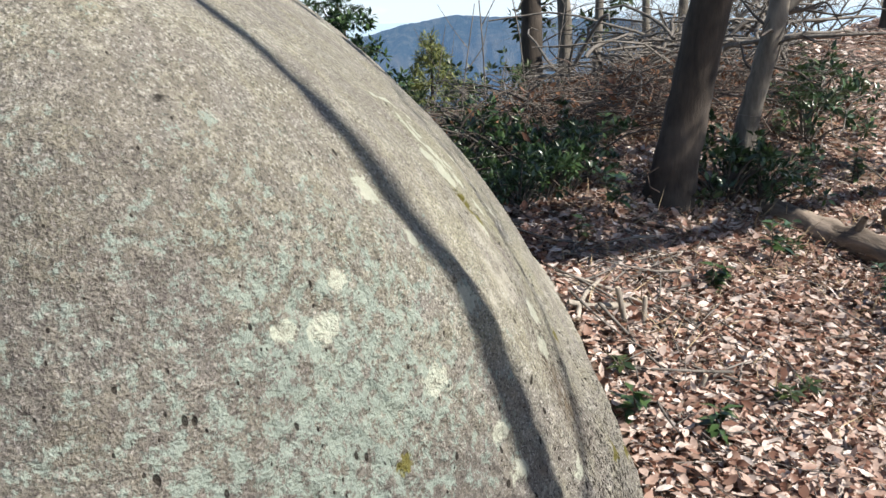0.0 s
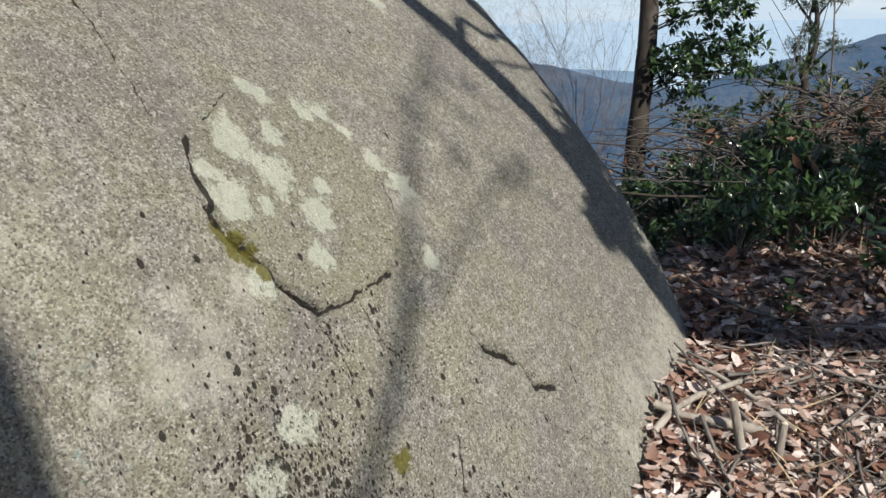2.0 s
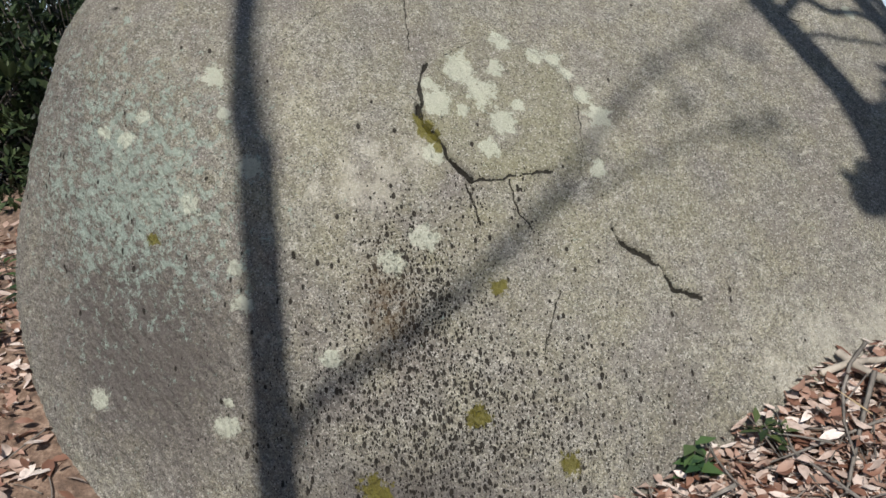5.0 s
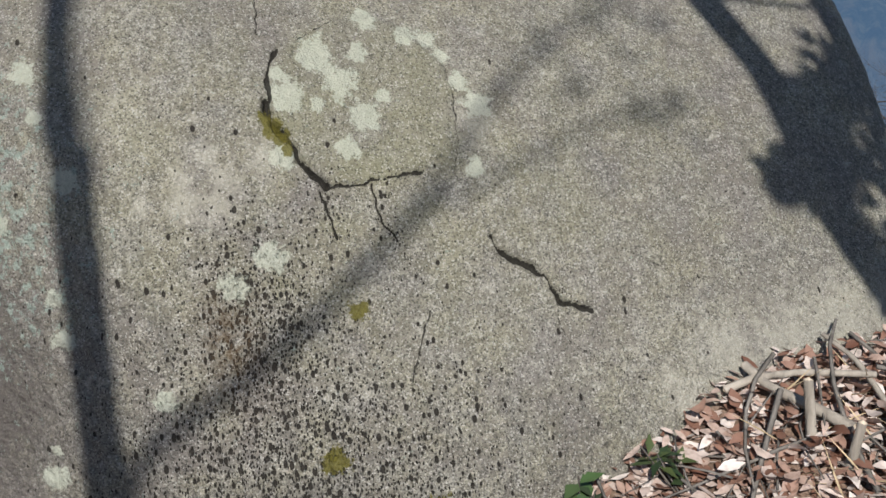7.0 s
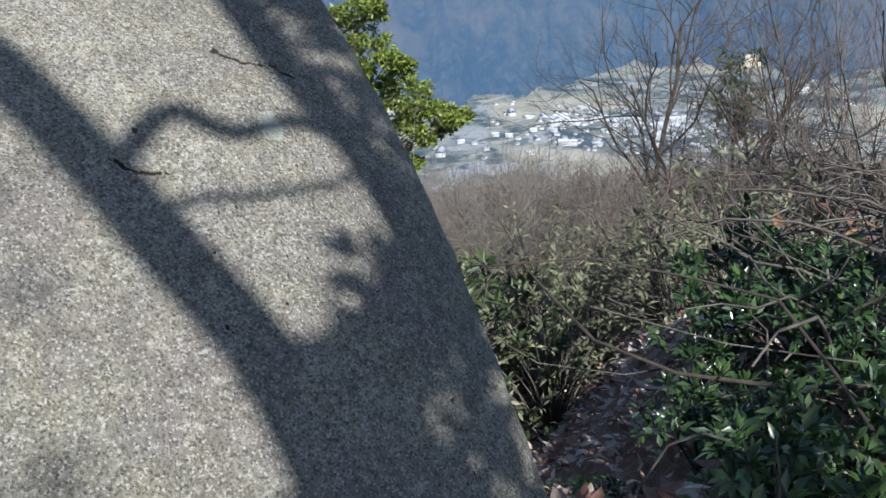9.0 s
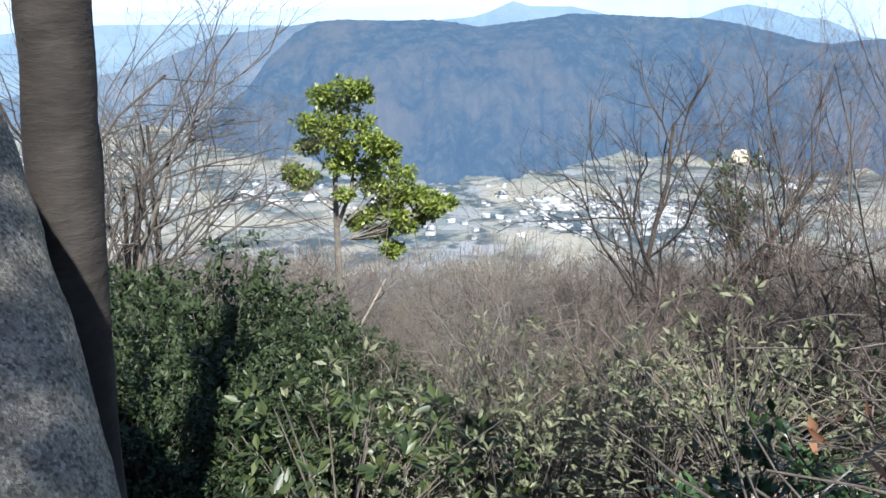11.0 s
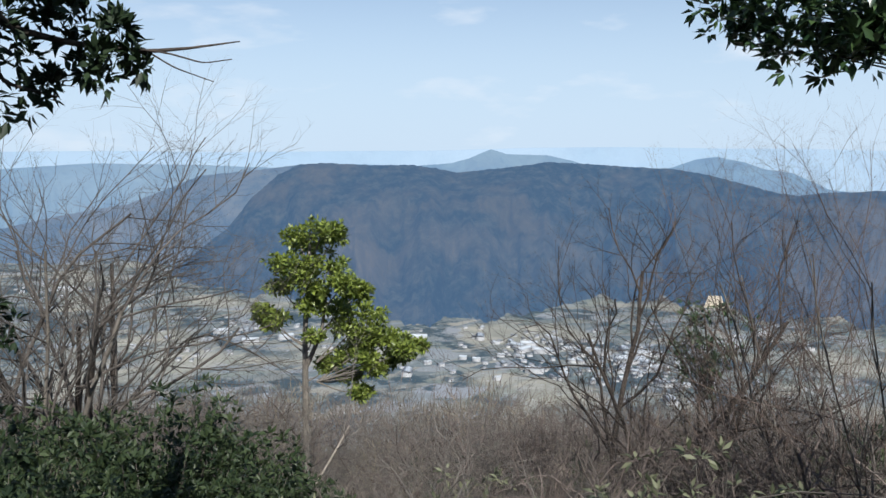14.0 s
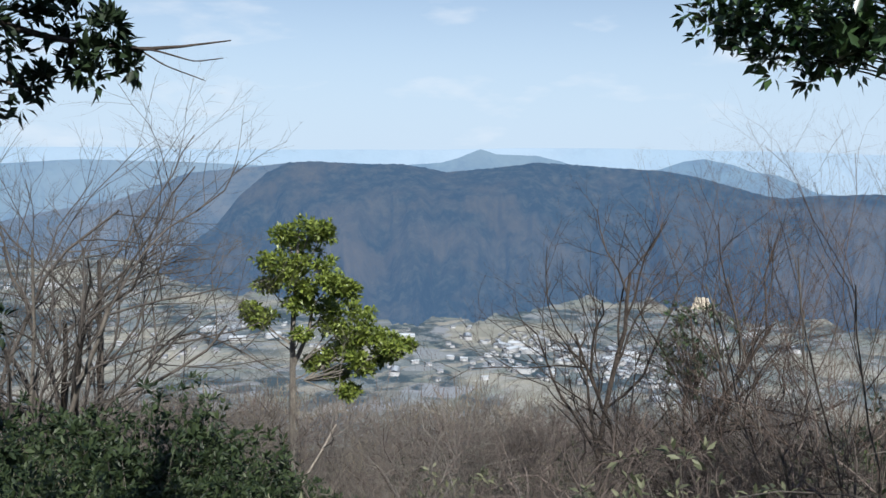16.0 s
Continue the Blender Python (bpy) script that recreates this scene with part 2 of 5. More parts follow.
    # weathering pits, long in the upright direction; their depth's shade is painted dark
    mp = n.new("ShaderNodeMapping")
    mp.inputs["Scale"].default_value = (64, 74, 36)
    l.new(geo.outputs["Position"], mp.inputs[0])
    pv = n.new("ShaderNodeTexVoronoi")
    pv.inputs["Scale"].default_value = 1.0
    l.new(mp.outputs[0], pv.inputs["Vector"])
    ps = n.new("ShaderNodeSeparateColor")
    l.new(pv.outputs["Color"], ps.inputs[0])
    gate = math_node(n, l, 'LESS_THAN', ps.outputs[0], attr(n, "pits"))
    size = math_node(n, l, 'ADD', math_node(n, l, 'MULTIPLY', ps.outputs[1], 0.25), 0.2)
    hole = grey(n, l, math_node(n, l, 'SUBTRACT', pv.outputs["Distance"], size), 0.06, -0.04)
    hole = math_node(n, l, 'MULTIPLY', hole, gate)
    mp2 = n.new("ShaderNodeMapping")
    mp2.inputs["Scale"].default_value = (150, 180, 92)
    l.new(geo.outputs["Position"], mp2.inputs[0])
    pv2 = n.new("ShaderNodeTexVoronoi")
    pv2.inputs["Scale"].default_value = 1.0
    l.new(mp2.outputs[0], pv2.inputs["Vector"])
    ps2 = n.new("ShaderNodeSeparateColor")
    l.new(pv2.outputs["Color"], ps2.inputs[0])
    gate2 = math_node(n, l, 'LESS_THAN', ps2.outputs[0], math_node(n, l, 'MULTIPLY', attr(n, "pits"), 0.75))
    hole2 = math_node(n, l, 'MULTIPLY', grey(n, l, pv2.outputs["Distance"], 0.48, 0.36), gate2)
    hole = math_node(n, l, 'MAXIMUM', hole, hole2)
    c = mixc(n, l, math_node(n, l, 'MULTIPLY', hole, 0.93), c, (0.022, 0.018, 0.014))
    rust = math_node(n, l, 'MULTIPLY', attr(n, "rust"), grey(n, l, edge, 0.4, 0.6))
    c = mixc(n, l, math_node(n, l, 'MULTIPLY', rust, 0.8), c, (0.10, 0.062, 0.03))
    lich = math_node(n, l, 'ADD', attr(n, "lichen"), math_node(n, l, 'MULTIPLY', jit, 0.8))
    lm = grey(n, l, lich, 0.42, 0.58)
    c = mixc(n, l, math_node(n, l, 'MULTIPLY', lm, 0.66), c, mixc(n, l, blot, (0.66, 0.68, 0.56), (0.48, 0.51, 0.41)))
    # cracks blackened for the shade inside them, the edge broken up by noise
    torn = grey(n, l, math_node(n, l, 'ADD', attr(n, "crack"), math_node(n, l, 'MULTIPLY', jit, 0.45)), 0.26, 0.46)
    c = mixc(n, l, math_node(n, l, 'MULTIPLY', torn, 0.93), c, (0.018, 0.016, 0.013))
    moss = math_node(n, l, 'ADD', attr(n, "moss"), math_node(n, l, 'MULTIPLY', jit, 0.8))
    mm = grey(n, l, moss, 0.45, 0.6)
    c = mixc(n, l, math_node(n, l, 'MULTIPLY', mm, 0.9), c, mixc(n, l, fine, (0.05, 0.05, 0.008), (0.22, 0.19, 0.03)))
    l.new(c, b.inputs["Base Color"])
    b.inputs["Roughness"].default_value = 0.88
    b.inputs["Specular IOR Level"].default_value = 0.25
    hgt = math_node(n, l, 'ADD', math_node(n, l, 'MULTIPLY', fine, 0.8), math_node(n, l, 'MULTIPLY', mid, 0.9))
    hgt = math_node(n, l, 'ADD', hgt, math_node(n, l, 'MULTIPLY', sc.outputs[2], 0.25))
    hgt = math_node(n, l, 'SUBTRACT', hgt, math_node(n, l, 'MULTIPLY', hole, 0.9))
    hgt = math_node(n, l, 'ADD', hgt, math_node(n, l, 'MULTIPLY', lm, 0.12))
    hgt = math_node(n, l, 'ADD', hgt, math_node(n, l, 'MULTIPLY', grit, 0.45))
    coarse = noise_node(n, l, 48, 4, 0.6)
    hgt = math_node(n, l, 'ADD', hgt, math_node(n, l, 'MULTIPLY', math_node(n, l, 'MULTIPLY', coarse, attr(n, "rough")), 1.15))
    bump(n, l, b, hgt, 1.0, 0.019)
    return m


M_ROCK = rock_mat()
M_GROUND = ground_mat()
M_LITTER = litter_mat()
M_BARK = bark("bark_dark", (0.018, 0.014, 0.011), (0.062, 0.048, 0.037))
M_BARK_GREY = bark("bark_grey", (0.07, 0.06, 0.05), (0.20, 0.18, 0.15))
M_BARK_PALE = bark("bark_pale", (0.16, 0.14, 0.115), (0.36, 0.32, 0.27), 26)
M_BARK_RING = bark("bark_ringed", (0.012, 0.0095, 0.008), (0.030, 0.025, 0.021), 7, True)
M_TWIG = bark("twig_brown", (0.040, 0.034, 0.029), (0.130, 0.114, 0.098), 30)
M_TWIG_GREY = bark("twig_grey", (0.055, 0.049, 0.043), (0.19, 0.172, 0.152), 30)
M_TWIG_ROSE = bark("twig_rose", (0.058, 0.045, 0.039), (0.195, 0.158, 0.138), 30)
M_TWIG_STRAW = bark("twig_straw", (0.08, 0.068, 0.047), (0.26, 0.222, 0.16), 30)
M_TWIG_RED = bark("twig_red", (0.060, 0.042, 0.033), (0.16, 0.118, 0.094), 30)
M_LOG = bark("rotten_log", (0.045, 0.033, 0.025), (0.26, 0.21, 0.165), 26, False, -53)
M_LEAF = leafmat("leaf_glossy", (0.018, 0.042, 0.018), (0.06, 0.105, 0.035), 0.28, 0.12, 0.6)
M_LEAF_SUN = leafmat("leaf_yellow_green", (0.06, 0.095, 0.018), (0.25, 0.305, 0.06), 0.4, 0.25)
M_LEAF_PALE = leafmat("leaf_pale_green", (0.07, 0.085, 0.045), (0.24, 0.25, 0.15), 0.6, 0.25)
M_LEAF_DARK = leafmat("leaf_dark", (0.010, 0.020, 0.010), (0.028, 0.047, 0.020), 0.55, 0.1, 0.25)
M_LEAF_BUSH = leafmat("leaf_bush", (0.013, 0.026, 0.012), (0.052, 0.074, 0.030), 0.5, 0.12, 0.3)
M_LEAF_SHRUB = leafmat("leaf_shrub", (0.022, 0.042, 0.018), (0.08, 0.105, 0.036), 0.45, 0.2)
M_NEEDLE = leafmat("pine_needles", (0.014, 0.03, 0.016), (0.045, 0.075, 0.035), 0.6, 0.1)
M_CONIFER = leafmat("cedar_needles", (0.09, 0.115, 0.03), (0.21, 0.22, 0.07), 0.6, 0.15)
M_FERN = leafmat("dead_fern", (0.12, 0.05, 0.028), (0.30, 0.16, 0.09), 0.7, 0.2)
# hills: the last colour and strength are haze, put in as emission
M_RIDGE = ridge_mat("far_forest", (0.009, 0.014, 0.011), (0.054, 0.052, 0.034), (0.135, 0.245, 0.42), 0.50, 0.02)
# lit look of this hill put into lighter colours and a stronger emission
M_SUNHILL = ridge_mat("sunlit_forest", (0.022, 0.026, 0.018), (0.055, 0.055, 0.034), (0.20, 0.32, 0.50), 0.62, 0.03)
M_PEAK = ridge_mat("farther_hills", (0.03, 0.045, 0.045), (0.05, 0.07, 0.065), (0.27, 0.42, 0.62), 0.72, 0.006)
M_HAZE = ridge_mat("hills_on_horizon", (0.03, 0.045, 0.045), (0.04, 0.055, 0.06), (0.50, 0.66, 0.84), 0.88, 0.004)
M_VALLEY = valley_mat()
M_WALL = plain("house_wall", (0.44, 0.45, 0.46), 0.8, 0.1, 0.05)
M_ROOF = plain("roof_grey", (0.20, 0.22, 0.25), 0.5, 0.3, 0.02)
M_ROOF_B = plain("roof_pale", (0.42, 0.46, 0.50), 0.4, 0.2, 0.02)
M_SCAR = plain("bare_earth", (0.62, 0.55, 0.43), 0.9, 0.15, 0.05)
M_CUT = plain("cut_wood", (0.50, 0.42, 0.32), 0.8, 0.3, 60)

# ---- geometry helpers ----


def raw_mesh(name, verts, faces, material, smooth=True):
    v, f = np.asarray(verts, np.float32).reshape(-1, 3), np.asarray(faces, np.int32)
    me = bpy.data.meshes.new(name)
    me.vertices.add(len(v))
    me.vertices.foreach_set("co", v.ravel())
    me.loops.add(f.size)
    me.loops.foreach_set("vertex_index", f.ravel())
    me.polygons.add(len(f))
    me.polygons.foreach_set("loop_start", np.arange(0, f.size, f.shape[1], dtype=np.int32))
    me.update(calc_edges=True)
    me.materials.append(material)
    if smooth:
        me.shade_smooth()
    return me


def grid_faces(nr, nc, wrap=False):
    r = np.arange(nr - 1)[:, None]
    c = np.arange(nc if wrap else nc - 1)[None, :]
    c2 = (c + 1) % nc
    return np.stack([r * nc + c, r * nc + c2, (r + 1) * nc + c2, (r + 1) * nc + c], -1).reshape(-1, 4)


def hash2(ix, iy, seed):
    h = np.sin(ix * 127.1 + iy * 311.7 + seed * 74.7) * 43758.5453
    return h - np.floor(h)


def vnoise(x, y, seed=0):
    ix, iy = np.floor(x), np.floor(y)
    fx, fy = x - ix, y - iy
    fx, fy = fx * fx * (3 - 2 * fx), fy * fy * (3 - 2 * fy)
    a, b = hash2(ix, iy, seed), hash2(ix + 1, iy, seed)
    c, d = hash2(ix, iy + 1, seed), hash2(ix + 1, iy + 1, seed)
    return (a + (b - a) * fx) * (1 - fy) + (c + (d - c) * fx) * fy - 0.5


def fbm(x, y, octaves=4, seed=0):
    out, amp = 0, 1.0
    for o in range(octaves):
        out = out + amp * vnoise(x, y, seed + o)
        x, y, amp = x * 2.03 + 3.1, y * 2.03 + 1.7, amp * 0.5
    return out


def unit(v):
    v = np.asarray(v, float)
    return v / np.maximum(np.linalg.norm(v, axis=-1, keepdims=True), 1e-9)


class Mesher:
    """Collects tubes and leaves into one mesh of quads."""

    def __init__(self):
        self.v, self.f, self.n = [], [], 0

    def add(self, v, f):
        self.v.append(np.asarray(v, np.float32).reshape(-1, 3))
        self.f.append(np.asarray(f, np.int32) + self.n)
        self.n += len(self.v[-1])

    def tube(self, pts, radii, k=5, wobble=0.0, rng=None):
        pts, radii = np.asarray(pts, float), np.asarray(radii, float)
        t = unit(np.gradient(pts, axis=0))
        side = np.cross(t, (0.31, 0.83, 0.12))
        a = unit(side)
        b = np.cross(t, a)
        th = np.linspace(0, 2 * np.pi, k, endpoint=False)
        r = radii[:, None] * np.ones(k)
        if wobble:
            r = r * (1 + wobble * (rng.random((len(pts), k)) - 0.5))
        ring = pts[:, None] + r[..., None] * (np.cos(th)[:, None] * a[:, None] + np.sin(th)[:, None] * b[:, None])
        self.add(ring.reshape(-1, 3), grid_faces(len(pts), k, True))

    def leaves(self, pos, axis, normal, length, width):
        n = len(pos)
        axis, normal = unit(axis), np.asarray(normal, float)
        side = unit(np.cross(axis, normal))
        up = np.cross(side, axis)
        L, W = np.asarray(length)[:, None], np.asarray(width)[:, None]
        mid = pos + axis * L * 0.45
        v = np.stack([pos, mid + side * W * 0.5 + up * W * 0.16, pos + axis * L - up * L * 0.10, mid - side * W * 0.5 + up * W * 0.16, mid], 1)
        base = np.arange(n)[:, None] * 5
        f = np.concatenate([base + [0, 1, 2, 4], base + [0, 4, 2, 3]])
        self.add(v.reshape(-1, 3), f)

    def curled(self, pos, axis, normal, length, width, g):
        n = len(pos)
        axis = unit(axis)
        side = unit(np.cross(axis, normal))
        up = np.cross(side, axis)
        L, W = np.asarray(length)[:, None], np.asarray(width)[:, None]
        bend, cup = g.normal(size=(n, 1)) * 0.28, g.random((n, 1)) * 0.5 - 0.1
        rows = []
        for t, w in ((0.0, 0.06), (0.3, 0.9), (0.65, 1.0), (1.0, 0.05)):
            c = pos + axis * L * t + up * L * bend * (t - 0.5) ** 2 * 2
            rows += [c + side * W * 0.5 * w + up * W * cup * w * 0.6, c, c - side * W * 0.5 * w + up * W * cup * w * 0.6]
        v = np.stack(rows, 1)
        base = np.arange(n)[:, None] * 12
        f = np.concatenate([base + [a, a + 1, a + 4, a + 3] for a in (0, 1, 3, 4, 6, 7)])
        self.add(v.reshape(-1, 3), f)

    def mesh(self, name, material, smooth=True):
        return raw_mesh(name, np.concatenate(self.v), np.concatenate(self.f), material, smooth)


def part(name, data, parent, label=""):
    ob = new(name, data)
    ob.parent = parent
    if label:
        tagged(ob, label)
    return ob


def empty(name, loc, label, category, group=""):
    ob = new(name)
    ob.location = loc
    return tagged(ob, label, category, group)


def clump(M, rng, centre, radius, count, size, width=0.42, flat=0.7, out=0.8):
    """A tuft of leaves that point outwards from a few twig ends."""
    centre = np.asarray(centre, float)
    tufts = max(2, count // 9)
    tc = unit(rng.normal(size=(tufts, 3))) * (rng.random((tufts, 1)) ** 0.5) * radius
    tc[:, 2] *= flat
    which = rng.integers(0, tufts, count)
    d = unit(rng.normal(size=(count, 3)) + (0, 0, 0.35))
    pos = centre + tc[which] + d * size * 0.25
    axis = unit(d + out * unit(tc[which] + 1e-6) * 0.4)
    nor = unit(rng.normal(size=(count, 3)) * 0.5 + (0, 0, 1))
    ln = size * (0.7 + 0.6 * rng.random(count))
    M.leaves(pos, axis, nor, ln, ln * width)
    return centre + tc


def grow(M, rng, p, d, length, radius, level, levels, kids, spread, up, seg=0.25, ratio=0.62, wob=0.22, tips=None, k0=7):
    n = max(3, int(length / seg))
    pts, dirs, cur = [np.array(p, float)], [], np.array(d, float)
    for _ in range(n):
        cur = unit(cur + rng.normal(size=3) * wob * (0.4 if level == 0 else 1) + (0, 0, up))
        dirs.append(cur)
        pts.append(pts[-1] + cur * length / n)
    r = np.linspace(radius, radius * (0.45 if level < levels else 0.25), n + 1)
    M[min(level, len(M) - 1)].tube(pts, r, max(3, k0 - 2 * level))
    if level >= levels:
        if tips is not None:
            tips.append((pts[-1], cur))
        return
    for j in range(kids[level]):
        t = 0.3 + 0.7 * (j + rng.random()) / kids[level]
        q = min(n - 1, int(t * n))
        base = pts[q] + (pts[q + 1] - pts[q]) * rng.random()
        perp = unit(np.cross(dirs[q], rng.normal(size=3)))
        a = spread * (0.7 + 0.6 * rng.random())
        cd = unit(dirs[q] * math.cos(a) + perp * math.sin(a))
        grow(M, rng, base, cd, length * ratio * (1.15 - 0.5 * t) * (0.8 + 0.4 * rng.random()), r[q] * 0.58, level + 1, levels, kids,
             spread, up, seg * 0.75, ratio, wob, tips, k0)


# ---- ground: one sheet from the crest down to the valley and on to the horizon ----
DX, DY = -0.82, 0.57                # downhill


def ground_z(x, y):
    x, y = np.asarray(x, float), np.asarray(y, float)
    s, w = DX * x + DY * y, DY * x - DX * y
    edge = 1.5 * np.clip((4.75 - w) / 0.8, 0, 1) * np.clip((s - 2.3) / 0.6, 0, 1) * np.clip((60 - s) / 40, 0, 1)
    near = np.interp(s + edge, [-60, -8, -1, 0.9, 2.4, 3.2, 4.2, 5.2, 8, 40, 980, 1150, 6000],
                     [-9, -2.2, -0.5, 0.0, 0.42, 0.42, 0.10, -0.45, -2.1, -16.5, -398, -408, -408])
    side = 0.06 * (np.clip(w, 4, 70) - 4) * np.clip(1 - (s - 10) / 40, 0, 1)
    z = near + side + 0.05 * fbm(x * 0.9, y * 0.9, 3, 5)
    z = z + 0.10 * np.exp(-((x - 0.62) ** 2 + (y - 3.65) ** 2) / 0.10)
    z = z - 0.42 * np.exp(-((x - 0.55) ** 2 / 0.55 + (y - 1.75) ** 2 / 0.6))
    far = np.clip((s - 15) / 60, 0, 1) * np.clip((1100 - s) / 200, 0, 1)
    return z + far * fbm(x * 0.02, y * 0.02, 4, 9) * 9


rad = np.concatenate([[0.0], 0.12 * 1.0437 ** np.arange(250)])
rad = rad[rad < 4950]
ang = np.linspace(0, 2 * np.pi, 420, endpoint=False)
gx = 1.0 + rad[:, None] * np.cos(ang)
gy = 3.5 + rad[:, None] * np.sin(ang)
gv = np.stack([gx, gy, ground_z(gx, gy)], -1).reshape(-1, 3)
ground = new("ground", raw_mesh("ground", gv, grid_faces(len(rad), len(ang), True), M_GROUND))
tagged(ground, "leaf-littered hilltop soil falling away to a wide valley", "ground", kind="structure")

# the valley floor, more than a kilometre off: a sheet glowing with haze
VALLEY_Z = -403.0
vy, vr = np.radians(np.linspace(-35, 115, 200)), np.linspace(1130, 3700, 80)
vv = np.stack([-np.sin(vy)[None, :] * vr[:, None], np.cos(vy)[None, :] * vr[:, None], VALLEY_Z + 2.5 * fbm(vy[None, :] * 20, vr[:, None] * 0.01, 3, 2)], -1)
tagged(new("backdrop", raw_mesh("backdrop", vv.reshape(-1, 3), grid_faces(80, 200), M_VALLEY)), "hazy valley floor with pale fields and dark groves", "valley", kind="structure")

# ---- the boulder ----
ROCK_C = np.array([-0.9, 2.6, 0.6])
ROCK_PLANES = [(-0.6, 21.9, 1.267), (6.1, 39.1, 1.163), (-40.6, 6.7, 1.371), (44.6, 28.6, 2.019), (120.5, -25.9, 1.083),
               (22.0, -22.6, 2.070), (213.3, -35.0, 0.745), (-107.5, 20.7, 1.348), (1.7, 58.4, 1.086), (54.9, 70.6, 1.931)]
ROCK_SOFT = 0.1377


def rock_f(p):
    q = np.array(ROCK_PLANES)
    a, e = np.radians(q[:, 0]), np.radians(q[:, 1])
    n = np.stack([np.cos(e) * np.cos(a), np.cos(e) * np.sin(a), np.sin(e)], 1)
    v = (p - ROCK_C) @ n.T - q[:, 2]
    m = v.max(-1, keepdims=True)
    return m[..., 0] + ROCK_SOFT * np.log(np.exp((v - m) / ROCK_SOFT).sum(-1))


# cracks: half width, depth, then the line over the face as (y, z)
CRACKS = [
    (0.017, 0.034, [(2.39, 1.05), (2.40, 1.00), (2.44, 0.95), (2.47, 0.89), (2.52, 0.84)]),
    (0.007, 0.012, [(2.52, 0.84), (2.58, 0.835), (2.64, 0.84), (2.78, 0.86)]),
    (0.014, 0.028, [(2.94, 0.68), (2.95, 0.64), (3.02, 0.61), (3.07, 0.57), (3.10, 0.51), (3.19, 0.48)]),
    (0.004, 0.005, [(3.09, 0.51), (3.10, 0.43), (3.18, 0.36), (3.30, 0.30)]),
    (0.006, 0.004, [(2.91, 1.11), (2.91, 1.02), (2.90, 0.92), (2.87, 0.84)]),
    (0.010, 0.005, [(2.74, 0.53), (2.71, 0.47), (2.66, 0.36)]),
    (0.012, 0.010, [(2.40, 1.05), (2.41, 1.12), (2.44, 1.17)]),
    (0.005, 0.005, [(2.50, 1.19), (2.58, 1.22), (2.63, 1.235)]),
    (0.007, 0.020, [(2.50, 0.83), (2.52, 0.78), (2.53, 0.72)]),
    (0.005, 0.014, [(2.64, 0.83), (2.66, 0.75), (2.69, 0.70)]),
    (0.004, 0.007, [(2.42, 1.46), (2.41, 1.41), (2.40, 1.30), (2.39, 1.21)]),
    (0.005, 0.004, [(2.17, 1.35), (2.08, 1.30), (2.05, 1.27), (1.98, 1.23), (2.07, 1.21)]),
    (0.004, 0.004, [(1.72, 1.53), (1.69, 1.50), (1.65, 1.46), (1.60, 1.42), (1.53, 1.39), (1.49, 1.35), (1.45, 1.30)]),
    (0.005, 0.008, [(1.45, 1.30), (1.42, 1.25), (1.40, 1.20)]),
    (0.003, 0.005, [(3.30, 0.62), (3.42, 0.56), (3.55, 0.52)]),
    (0.006, 0.010, [(4.10, 1.47), (4.13, 1.46), (4.20, 1.43), (4.26, 1.40)]),
    (0.006, 0.010, [(3.82, 1.33), (3.85, 1.32), (3.89, 1.30), (3.93, 1.29)]),
]
LICHEN = [(2.36, 0.69, 0.039), (2.26, 0.63, 0.035), (2.08, 0.37, 0.027), (1.78, 0.14, 0.035), (1.85, 0.50, 0.029), (1.83, 0.60, 0.022),
          (1.79, 1.14, 0.033), (1.82, 1.03, 0.021), (1.89, 0.88, 0.031), (1.39, 0.14, 0.034), (1.71, 0.77, 0.031), (1.52, 0.95, 0.026),
          (2.93, 0.85, 0.026), (2.42, 0.92, 0.034), (1.79, 0.21, 0.016), (1.46, 0.97, 0.020), (1.58, 1.02, 0.020)]
LICHEN_B = [(2.54, 1.15, 0.047), (2.45, 1.06, 0.045), (2.60, 1.08, 0.043), (2.66, 1.15, 0.026), (2.65, 0.99, 0.040), (2.59, 0.92, 0.029),
            (2.81, 1.19, 0.032), (2.87, 1.18, 0.028), (2.71, 1.04, 0.019), (2.53, 1.03, 0.019), (2.70, 1.24, 0.034), (2.90, 1.13, 0.022),
            (2.93, 1.06, 0.026), (2.43, 1.11, 0.022), (2.97, 1.00, 0.036), (3.50, 1.44, 0.033), (4.15, 1.33, 0.028)]
PALE = [(2.17, 0.82, 0.06), (2.24, 0.81, 0.065), (2.27, 0.87, 0.05), (2.23, 0.93, 0.04), (2.16, 0.88, 0.04), (2.06, 0.82, 0.03),
        (2.37, 0.92, 0.05), (2.96, 0.96, 0.06), (3.76, 0.32, 0.16), (3.95, 0.34, 0.16), (3.57, 0.30, 0.14), (3.40, 0.25, 0.08), (4.15, 0.35, 0.15)]
MOSS = [(2.390, 1.01, 0.022), (2.405, 0.985, 0.027), (2.42, 0.96, 0.026), (2.435, 0.935, 0.018), (2.56, 0.55, 0.024), (2.46, 0.22, 0.035), (2.17, 0.03, 0.041), (2.70, 0.09, 0.032), (1.59, 0.66, 0.02)]


def seg_dist(y, z, line):
    best = np.full(y.shape, 9.0)
    for (y0, z0), (y1, z1) in zip(line[:-1], line[1:]):
        t = np.clip(((y - y0) * (y1 - y0) + (z - z0) * (z1 - z0)) / ((y1 - y0) ** 2 + (z1 - z0) ** 2), 0, 1)
        best = np.minimum(best, np.hypot(y - y0 - t * (y1 - y0), z - z0 - t * (z1 - z0)))
    return best


